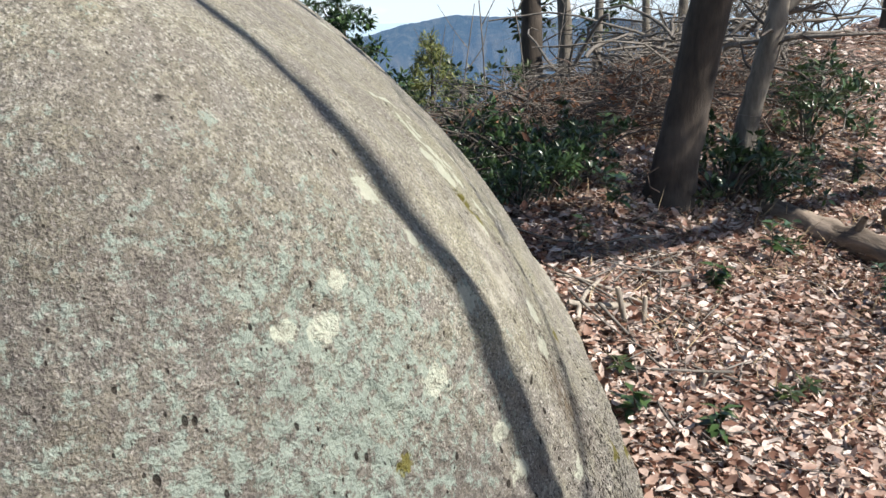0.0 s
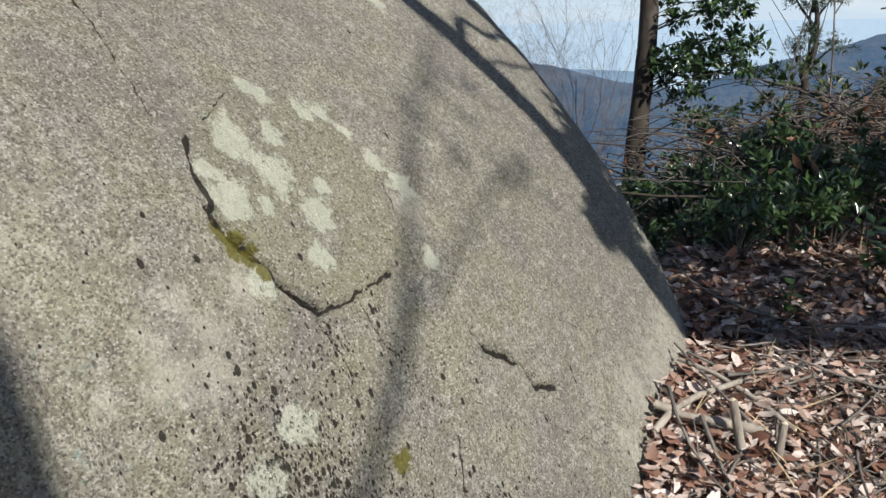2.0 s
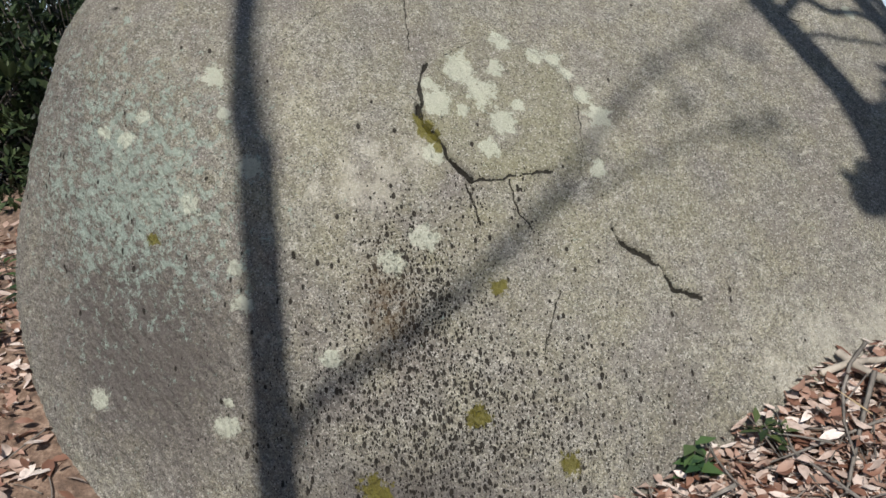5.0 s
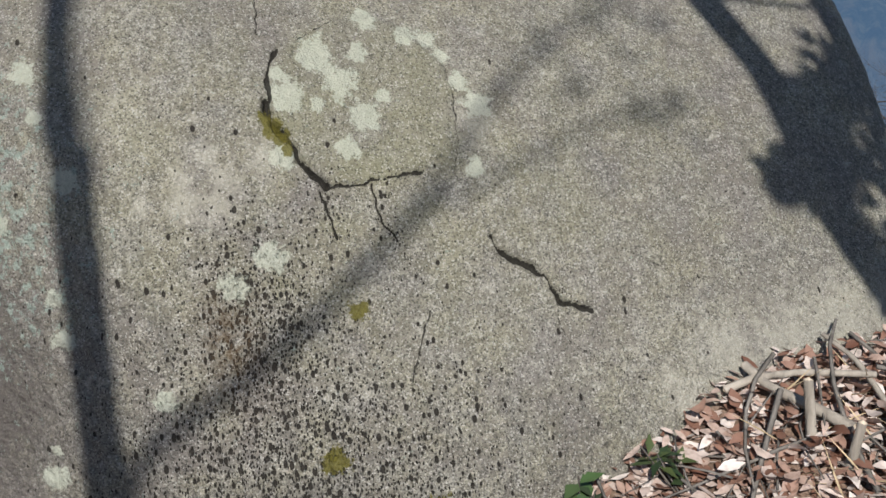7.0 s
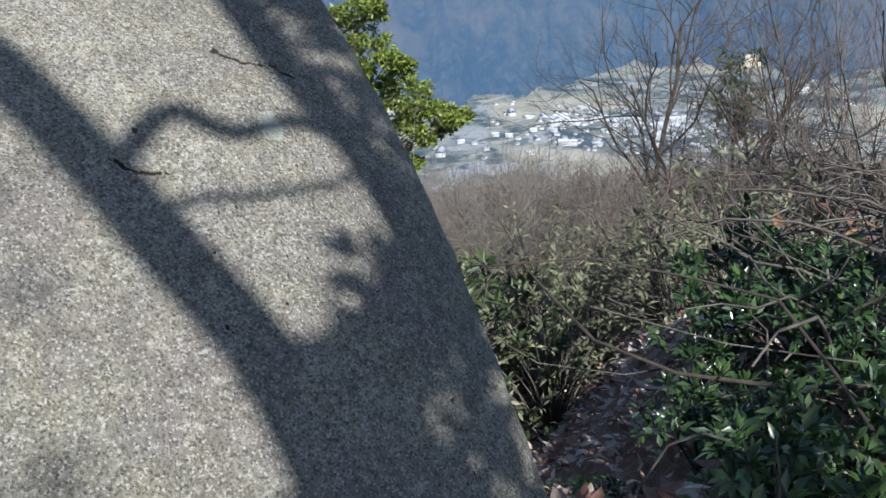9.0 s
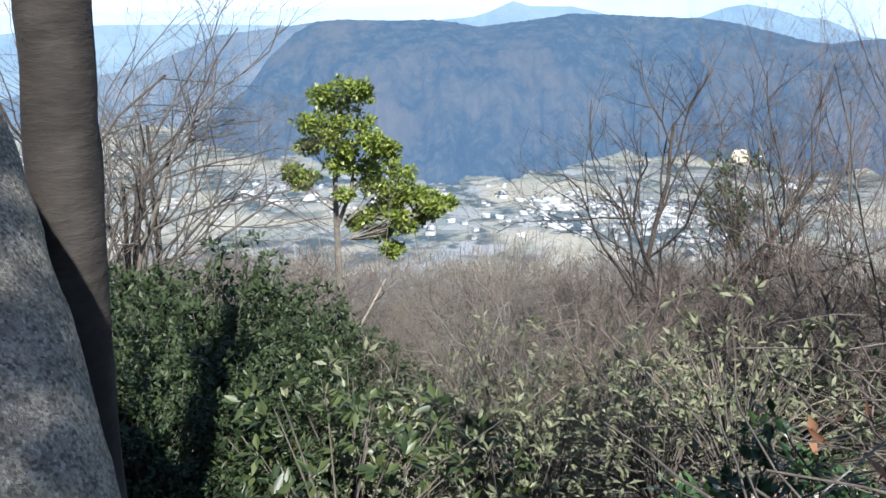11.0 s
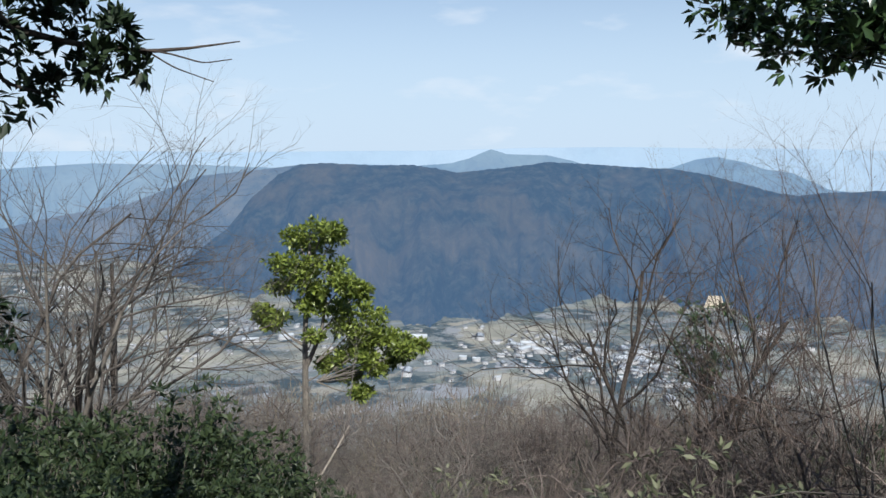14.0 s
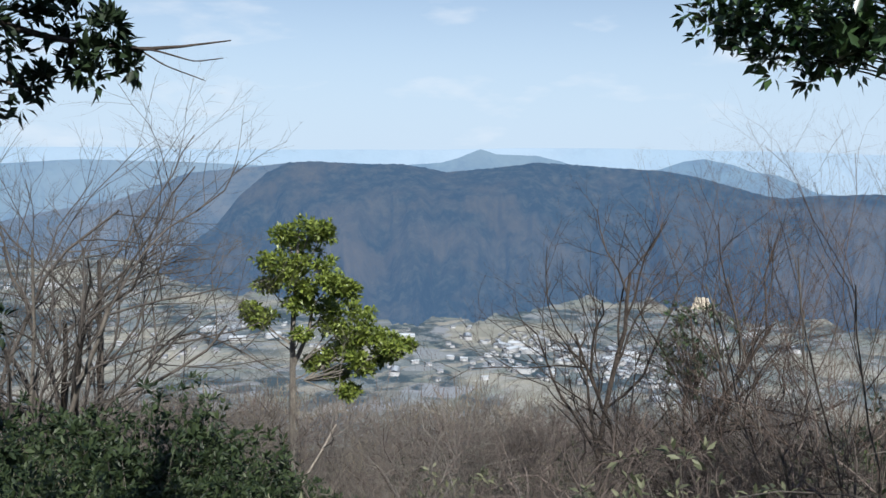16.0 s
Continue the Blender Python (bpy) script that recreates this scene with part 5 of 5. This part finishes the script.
brush(34, NOOK, 0.9, 0.0055, M_TWIG, "arching brown vine beside the boulder", 5, 0.35, "vine", 0.5)
brush(14, NOOK, 1.0, 0.007, M_BARK, "arching dark vine beside the boulder", 6, 0.4, "vine", 0.55)
g = np.random.default_rng(21)
pts, cs = [], np.array(CREST)
for _ in range(5200):
    c = cs[g.integers(0, len(cs))]
    x, y = c[0] + c[2] * g.normal(), c[1] + c[3] * g.normal()
    pts.append((x, y, float(ground_z(x, y)) + 0.45 * g.random() ** 1.5))
pts = np.array(pts)
pts = pts[rock_f(pts) > 0.05]
M = Mesher()
M.leaves(pts, unit(g.normal(size=pts.shape)), unit(g.normal(size=pts.shape) + (0, 0, 0.8)), 0.05 + 0.06 * g.random(len(pts)), 0.02 + 0.02 * g.random(len(pts)))
tagged(new("dead_bracken", M.mesh("dead_bracken", M_FERN, False)), "rusty dead bracken and leaves caught in brushwood", "bracken", kind="stuff")

# slim upright saplings rising out of the brushwood
for j, (x, y, h, lx, ly) in enumerate([(0.35, 7.4, 1.9, -0.1, 0.0), (0.1, 6.9, 1.3, 0.15, 0.1), (0.75, 8.0, 2.0, -0.3, 0.0),
                                       (-0.2, 8.3, 1.6, 0.2, 0.0), (1.0, 8.6, 1.7, 0.2, 0.1)]):
    b = ground_pt(x, y, -0.03)
    ob = empty("slim_sapling", b, "slim pale leafless sapling in the brushwood", "sapling", "slim saplings")
    part("stem", limb_mesh([([(0, 0, 0), (lx * 0.3, ly * 0.3, h * 0.5), (lx, ly, h)], 0.009, 0.003)], 5, "stem", M_TWIG_GREY), ob)
    part("side_shoot", limb_mesh([([(lx * 0.4, ly * 0.4, h * 0.6), (lx * 0.4 + 0.15, ly * 0.4, h * 0.75), (lx * 0.4 + 0.2, 0, h * 0.95)], 0.005, 0.002)], 4, "side_shoot", M_TWIG_GREY), ob)
    part("side_shoot", limb_mesh([([(lx * 0.6, ly * 0.6, h * 0.75), (lx * 0.6 - 0.1, ly, h * 0.85), (lx * 0.6 - 0.22, 0, h)], 0.004, 0.002)], 4, "side_shoot", M_TWIG_GREY), ob)

# ---- leafless trees of the slope ----


def bare_tree(seed, stems, height, radius, kids, spread, up, m_trunk, m_twig, label, name="bare_tree", splay=0.28, wob=0.2, ratio=0.55):
    g = np.random.default_rng(seed)
    levels = len(kids)
    ob = empty(name, (0, 0, 0), label, "tree", "leafless trees")
    A, B = Mesher(), Mesher()
    for _ in range(stems):
        d = unit((g.normal() * splay, g.normal() * splay, 1.0))
        grow([A, B], g, (g.normal() * 0.05, g.normal() * 0.05, -0.25), d, height * (0.75 + 0.3 * g.random()), radius * (0.7 + 0.5 * g.random()), 0, levels, kids, spread, up, height / 11, ratio, wob)
    part("trunk", A.mesh("trunk", m_trunk), ob)
    part("twig_crown", B.mesh("twig_crown", m_twig), ob)
    return ob


def place(ob, x, y, rz=0.0, s=1.0, copy=False):
    m = pose(*ground_pt(x, y), 0, 0, rz)
    o = copy_thing(ob, m) if copy else ob
    if not copy:
        o.matrix_basis = m
    o.scale = (s, s, s)
    return o


place(bare_tree(31, 4, 6.2, 0.090, (8, 6, 5, 4), 0.72, 0.03, M_BARK, M_TWIG, "spreading leafless tree with many fine grey twigs", splay=0.24, ratio=0.62), -13.2, 7.4, 200, 1.0)
place(bare_tree(32, 3, 5.4, 0.045, (8, 6, 4, 3), 0.7, 0.04, M_BARK_GREY, M_TWIG, "leafless tree with fine brown twigs"), -10.9, 5.6, 20, 1.0)
place(bare_tree(33, 4, 5.3, 0.055, (8, 6, 5, 4), 0.66, 0.045, M_BARK, M_BARK, "fan-shaped leafless tree forking near the ground", splay=0.24, ratio=0.56), -8.05, 13.75, 90, 1.0)
place(bare_tree(34, 6, 4.3, 0.011, (9, 6, 4, 3), 0.6, 0.05, M_BARK_GREY, M_TWIG_RED, "leafless tree with upswept reddish-brown twigs", splay=0.36), -4.3, 13.0, 10, 1.0)
place(bare_tree(35, 5, 4.2, 0.011, (9, 6, 4, 3), 0.6, 0.05, M_BARK_GREY, M_TWIG_RED, "leafless tree with upswept reddish twigs", splay=0.3), -3.2, 11.6, 120, 1.0)
place(bare_tree(36, 3, 4.2, 0.035, (8, 6, 4, 3), 0.8, 0.02, M_BARK_PALE, M_TWIG_GREY, "pale leafless tree with drooping twigs", splay=0.4), -11.8, 9.0, 30, 1.0)

VARS = [bare_tree(51, 3, 2.2, 0.027, (7, 6, 5), 0.95, 0.02, M_BARK, M_TWIG_GREY, "grey leafless bush with dense fine twigs", "bare_shrub", 0.40, 0.30, 0.70),
        bare_tree(52, 3, 2.2, 0.026, (7, 6, 5), 0.9, 0.02, M_TWIG, M_TWIG_ROSE, "brown leafless bush with dense fine twigs", "bare_shrub", 0.45, 0.3, 0.70),
        bare_tree(53, 3, 2.2, 0.026, (7, 6, 5), 1.0, 0.0, M_TWIG, M_TWIG, "dark brown leafless bush with dense fine twigs", "bare_shrub", 0.45, 0.32, 0.72),
        bare_tree(54, 3, 2.2, 0.024, (7, 6, 5), 0.8, 0.03, M_BARK_GREY, M_TWIG_STRAW, "straw-coloured leafless sapling clump on the slope", "bare_shrub", 0.35, 0.3, 0.66),
        bare_tree(55, 2, 2.3, 0.026, (8, 7, 5), 0.85, 0.03, M_BARK, M_BARK, "dark leafless young tree on the slope", "bare_shrub", 0.22, 0.28, 0.66)]
g = np.random.default_rng(77)
first, count = set(), 0
while count < 262:
    yaw, d = radians(24 + 66 * g.random() if count < 225 else -6 + 30 * g.random()), 6.5 + 44 * g.random() ** 1.1
    x, y = 0.5 - math.sin(yaw) * d, 4.4 + math.cos(yaw) * d
    if DX * x + DY * y < 4.6 or (-2.9 < x < -0.8 and 8.7 < y < 10.8):
        continue
    if yaw > radians(58) and d < 11 and g.random() < 0.8:
        continue
    gz = float(ground_z(x, y))
    fall = 0.262 - 0.035 * min(max((math.degrees(yaw) - 62) / 10, 0), 1)
    room = 1.66 - fall * d - gz
    s = min(max(room * (0.55 + 0.47 * g.random()), 0.7), 7.5) / 2.75
    k = int(g.choice(5, p=(0.27, 0.27, 0.18, 0.16, 0.12)))
    place(VARS[k], x, y, g.random() * 360, s, k in first)
    first.add(k)
    count += 1

for x, y, s in [(2.2, 11.8, 0.7), (3.0, 12.8, 0.8), (4.2, 13.6, 0.8), (5.0, 14.6, 0.9), (6.4, 15.8, 0.9), (3.8, 15.2, 1.0), (8.0, 17.0, 1.0), (2.6, 10.6, 0.55), (3.4, 11.2, 0.5), (9.0, 15.5, 0.8), (6.0, 18.0, 1.1), (4.4, 17.4, 1.1), (7.4, 19.0, 1.1), (1.8, 13.4, 0.9)]:
    place(VARS[int(g.integers(0, 4))], x, y, g.random() * 360, s, True)

for j, (x, y, s) in enumerate([(-5.2, 12.4, 1.1), (-4.6, 11.4, 0.95), (-4.2, 12.4, 1.15), (-4.9, 13.6, 1.3), (-3.4, 11.4, 1.0), (-6.2, 13.0, 0.9)]):
    place(VARS[(4, 1, 2)[j % 3]], x, y, g.random() * 360, s, True)

for j, (x, y, s) in enumerate([(-4.4, 8.4, 0.85), (-5.2, 9.0, 0.9), (-3.6, 8.8, 0.75), (-6.0, 9.8, 1.05), (-3.0, 9.0, 0.65), (-4.8, 10.0, 0.95), (-5.4, 7.8, 0.85), (-4.0, 7.4, 0.7), (-6.4, 8.4, 0.95)]):
    place(VARS[(0, 3, 1)[j % 3]], x, y, g.random() * 360, s, True)

for x, y, s in [(-20.2, 13.9, 1.35), (-19.6, 14.6, 1.25), (-20.6, 14.9, 1.4), (-19.2, 13.4, 1.2), (-21.0, 15.6, 1.4), (-20.9, 13.2, 1.35)]:
    place(VARS[int(g.integers(0, 4))], x, y, g.random() * 360, s, True)

# the woods farther down
def far_woods(seed, trees, material, label):
    g = np.random.default_rng(seed)
    M = Mesher()
    for _ in range(trees):
        yaw, d = radians(-10 + 108 * g.random()), 42 + 190 * g.random() ** 1.5
        x, y = 0.5 - math.sin(yaw) * d, 4.4 + math.cos(yaw) * d
        if DX * x + DY * y < 20:
            continue
        z = float(ground_z(x, y))
        h = min(max(1.66 - 0.262 * d - z, 3.5), 9.0) * (0.72 + 0.3 * g.random())
        lean = np.array((g.normal() * 0.08, g.normal() * 0.08, 1.0)) * h
        M.tube([(x, y, z - 0.3), (x + lean[0] * 0.5, y + lean[1] * 0.5, z + h * 0.5), (x + lean[0], y + lean[1], z + h * 0.9)], [0.07, 0.045, 0.012], 3)
        n = 52
        q = unit(g.normal(size=(n, 3)) + (0, 0, 0.35)) * (0.25 + 0.5 * g.random((n, 1)))
        root = np.array((x, y, z)) + lean * 0.62 + q * (0.30 * h, 0.30 * h, 0.34 * h)
        d2 = unit(q + g.normal(size=(n, 3)) * 0.25 + (0, 0, 0.25))
        M.leaves(root, d2, g.normal(size=(n, 3)), h * (0.13 + 0.14 * g.random(n)), np.full(n, 0.022 + 0.0004 * d))
    return tagged(new("far_woods", M.mesh("far_woods", material, False)), label, "woods", kind="stuff")


far_woods(78, 650, M_TWIG_GREY, "grey leafless woods far down the slope")
far_woods(79, 650, M_TWIG_ROSE, "brown leafless woods far down the slope")
far_woods(80, 350, M_TWIG_STRAW, "straw-coloured leafless woods far down the slope")

# ---- the evergreen, the young evergreen, the pine and the cedar ----
VR, VA = np.array((0.567, 0.824, 0.0)), np.array((-0.824, 0.567, 0.0))
g = np.random.default_rng(5)
bx, by = -21.36, 14.63
b0 = np.array(ground_pt(bx, by, -0.2))
foot = -5.33 - b0[2]                # the height at which the trunk clears the brush
tree = empty("evergreen_tree", b0, "sunlit yellow-green evergreen tree with a pale forked trunk", "tree")
CL = [(0.62, 4.83, 0.50), (-0.16, 4.52, 0.42), (0.23, 4.21, 0.6), (-0.47, 3.9, 0.42), (0.78, 3.74, 0.56), (0.0, 3.43, 0.5), (1.25, 3.43, 0.3), (-0.62, 3.2, 0.34), (0.47, 3.12, 0.4),
      (1.4, 2.81, 0.42), (1.72, 2.34, 0.56), (1.09, 2.03, 0.52), (2.03, 1.87, 0.56), (2.5, 1.72, 0.42), (1.4, 1.4, 0.52), (1.87, 1.25, 0.42), (-0.78, 2.26, 0.40), (2.03, 0.94, 0.32), (0.94, 1.09, 0.28), (2.9, 1.6, 0.3), (3.2, 1.5, 0.2), (-1.0, 2.2, 0.34), (-1.15, 2.5, 0.22), (0.3, 2.7, 0.36), (0.95, 2.55, 0.42), (1.2, 0.5, 0.32), (0.6, 0.9, 0.28), (2.55, 1.2, 0.32), (1.6, 0.2, 0.28), (0.9, 4.6, 0.35), (1.5, 3.0, 0.3), (0.1, 3.8, 0.4), (1.7, 1.75, 0.45), (0.35, 1.9, 0.22)]
part("trunk", trunk_mesh([(0, 0, 0), (0.02, 0.02, foot), tuple(VR * 0.05 + (0, 0, foot + 2.0)), tuple(VR * 0.15 + (0, 0, foot + 3.4)), tuple(VR * 0.25 + (0, 0, foot + 4.7))], 0.115, 0.03, M_BARK_GREY, g), tree)
limbs([([tuple(VR * 0.05 + (0, 0, foot + 0.9)), tuple(VR * 0.5 + (0, 0, foot + 1.9)), tuple(VR * 0.65 + (0, 0, foot + 2.9)), tuple(VR * 0.8 + (0, 0, foot + 3.8))], 0.07, 0.02)], 7, M_BARK_GREY, tree)
M, lines = Mesher(), []
for u, v, r in CL:
    c = VR * u + VA * g.normal() * 0.35 + (0, 0, foot + v)
    clump(M, g, c, r * 1.2, 520, 0.15, 0.5, 0.5)
    st = VR * (0.05 + 0.1 * (u > 0.6) * 3) + (0, 0, foot + max(v - 0.55 * abs(u) - 0.35, 0.5))
    lines.append(([st, st * 0.5 + c * 0.5 - (0, 0, 0.1), c], 0.028, 0.008))
limbs(lines, 5, M_BARK_GREY, tree)
part("crown", M.mesh("crown", M_LEAF_SUN, False), tree)

b0 = np.array(ground_pt(-7.35, 14.9, -0.1))
tree = empty("young_evergreen", b0, "young evergreen tree with dark glossy leaves", "tree")
top = np.array((-7.74, 14.71, -0.75)) - b0
part("trunk", trunk_mesh([(0, 0, 0), top * (0.2, 0.2, 0.4), top * (0.7, 0.7, 0.75), top], 0.035, 0.012, M_BARK, g), tree)
M, lines = Mesher(), []
for _ in range(30):
    c = top + VR * g.normal() * 0.33 + VA * g.normal() * 0.3 + (0, 0, -0.45 + g.normal() * 0.32)
    clump(M, g, c, 0.14, 24, 0.12, 0.32)
    limbs([([top * (0.8, 0.8, 0.7), (c + top * (0.8, 0.8, 0.72)) / 2, c], 0.01, 0.003)], 4, M_BARK, tree)
part("crown", M.mesh("crown", M_LEAF, False), tree)

b0 = np.array(ground_pt(-3.9, 28.4, -0.2))
tree = empty("pine_tree", b0, "crooked pine with flat dark needle pads", "tree")
Z = -1.0 - b0[2]
part("trunk", trunk_mesh([(0, 0, 0), (0.05, 0, Z), (0.15, 0, Z + 0.6), (0.0, 0, Z + 0.95), (0.3, 0, Z + 1.5), (0.28, 0, Z + 2.5), (0.1, 0, Z + 3.2)], 0.16, 0.05, M_BARK, g), tree)
M, lines = Mesher(), []
for u, v, w in [(0.3, 1.75, 0.75), (-0.3, 1.65, 0.5), (0.8, 1.7, 0.5), (0.2, 2.05, 0.55), (-1.0, 1.0, 0.4), (-1.5, 0.9, 0.35), (0.1, 2.8, 0.45), (0.6, 2.95, 0.35), (-0.4, 3.1, 0.4), (0.15, 3.4, 0.4)]:
    for _ in range(7):
        c = np.array((u + g.normal() * w * 0.45, g.normal() * w * 0.5, Z + v + g.normal() * 0.07))
        clump(M, g, c, 0.2, 60, 0.15, 0.14, 0.5)
    lines.append(([(0.15, 0, Z + max(v - 0.8, 0.5)), (u * 0.6, 0, Z + v - 0.3), (u, 0, Z + v)], 0.05, 0.015))
limbs(lines, 5, M_BARK, tree)
part("crown", M.mesh("crown", M_NEEDLE, False), tree)

b0 = np.array(ground_pt(-0.75, 25.3, -0.2))
tree = empty("conifer_tree", b0, "pointed yellow-green conifer below the crest", "tree")
H = 1.15 - b0[2]
part("trunk", trunk_mesh([(0, 0, 0), (0, 0, H * 0.5), (0, 0, H)], 0.13, 0.02, M_BARK, g), tree)
M = Mesher()
for _ in range(330):
    t = g.random() ** 0.7
    r = 2.2 * t * (0.55 + 0.45 * g.random())
    a = g.random() * 6.28
    c = np.array((r * math.cos(a), r * math.sin(a), H - 2.9 * t - 0.12 * r + g.normal() * 0.06))
    clump(M, g, c, 0.20, 26, 0.17, 0.2, 0.5)
part("crown", M.mesh("crown", M_CONIFER, False), tree)

# ---- the town in the valley ----


def house(w, d, h, roof_m, label):
    ob = empty("house", (0, 0, 0), label, "house", "houses in the valley")
    x, y = w / 2, d / 2
    walls = [(-x, -y, 0), (x, -y, 0), (x, y, 0), (-x, y, 0), (-x, -y, h), (x, -y, h), (x, y, h), (-x, y, h)]
    part("wall", raw_mesh("wall", walls, [(0, 1, 5, 4), (1, 2, 6, 5), (2, 3, 7, 6), (3, 0, 4, 7)], M_WALL, False), ob)
    e, rh = 0.6, h * 0.45
    rv = [(-x - e, -y - e, h), (x + e, -y - e, h), (x + e, y + e, h), (-x - e, y + e, h), (-x - e, 0, h + rh), (x + e, 0, h + rh)]
    part("roof", raw_mesh("roof", rv, [(0, 1, 5, 4), (2, 3, 4, 5), (0, 4, 3, 3), (1, 2, 5, 5)][:2] + [(0, 3, 2, 1)], roof_m, False), ob)
    return ob


HOUSES = [house(13, 9, 6, M_ROOF, "white house with a dark roof"), house(18, 11, 7, M_ROOF_B, "white house with a pale roof"),
          house(42, 22, 10, M_ROOF_B, "large white building with a pale roof"), house(11, 9, 5, M_ROOF, "small white house with a dark roof")]
g = np.random.default_rng(3)
seen = set()
TOWN = [(48, 1720, 5, 60, 34), (44, 1650, 4, 60, 26), (40, 1700, 3, 60, 16), (53, 1850, 3, 50, 12), (62, 1800, 5, 120, 26), (70, 1900, 6, 140, 26), (36, 1900, 3, 60, 10), (56, 1600, 6, 90, 12), (16, 1700, 5, 150, 26), (46, 1620, 7, 80, 60), (40, 1570, 5, 60, 40), (50, 1760, 4, 50, 30), (69, 2000, 3, 60, 24), (80, 2700, 5, 120, 26)]
for yaw0, d0, sy, sd, n in TOWN:
    for _ in range(n):
        a, d = radians(yaw0 + g.normal() * sy * 0.5), d0 + g.normal() * sd
        x, y = -math.sin(a) * d, math.cos(a) * d
        k = int(g.choice(4, p=(0.4, 0.25, 0.08, 0.27)))
        place(HOUSES[k], x, y, float(g.random() * 180), 0.8, k in seen).location.z = VALLEY_Z
        seen.add(k)
# earth scar at the foot of the ridge
q = radians(38.3)
sx, sy = -math.sin(q) * 2290, math.cos(q) * 2290
scar = Mesher()
gx2, gy2 = np.meshgrid(np.linspace(-22, 22, 8), np.linspace(0, 1, 8))
pts = np.stack([sx + gx2 * math.cos(q) * (1.2 - 0.5 * gy2), sy + gx2 * math.sin(q) * (1.2 - 0.5 * gy2), -404 + 32 * gy2 + 3 * vnoise(gx2, gy2 * 5, 1)], -1)
scar.add(pts, grid_faces(8, 8))
ob = tagged(new("earth_scar", scar.mesh("earth_scar", M_SCAR)), "pale bare earth scar at the foot of the ridge", "earth", kind="structure")
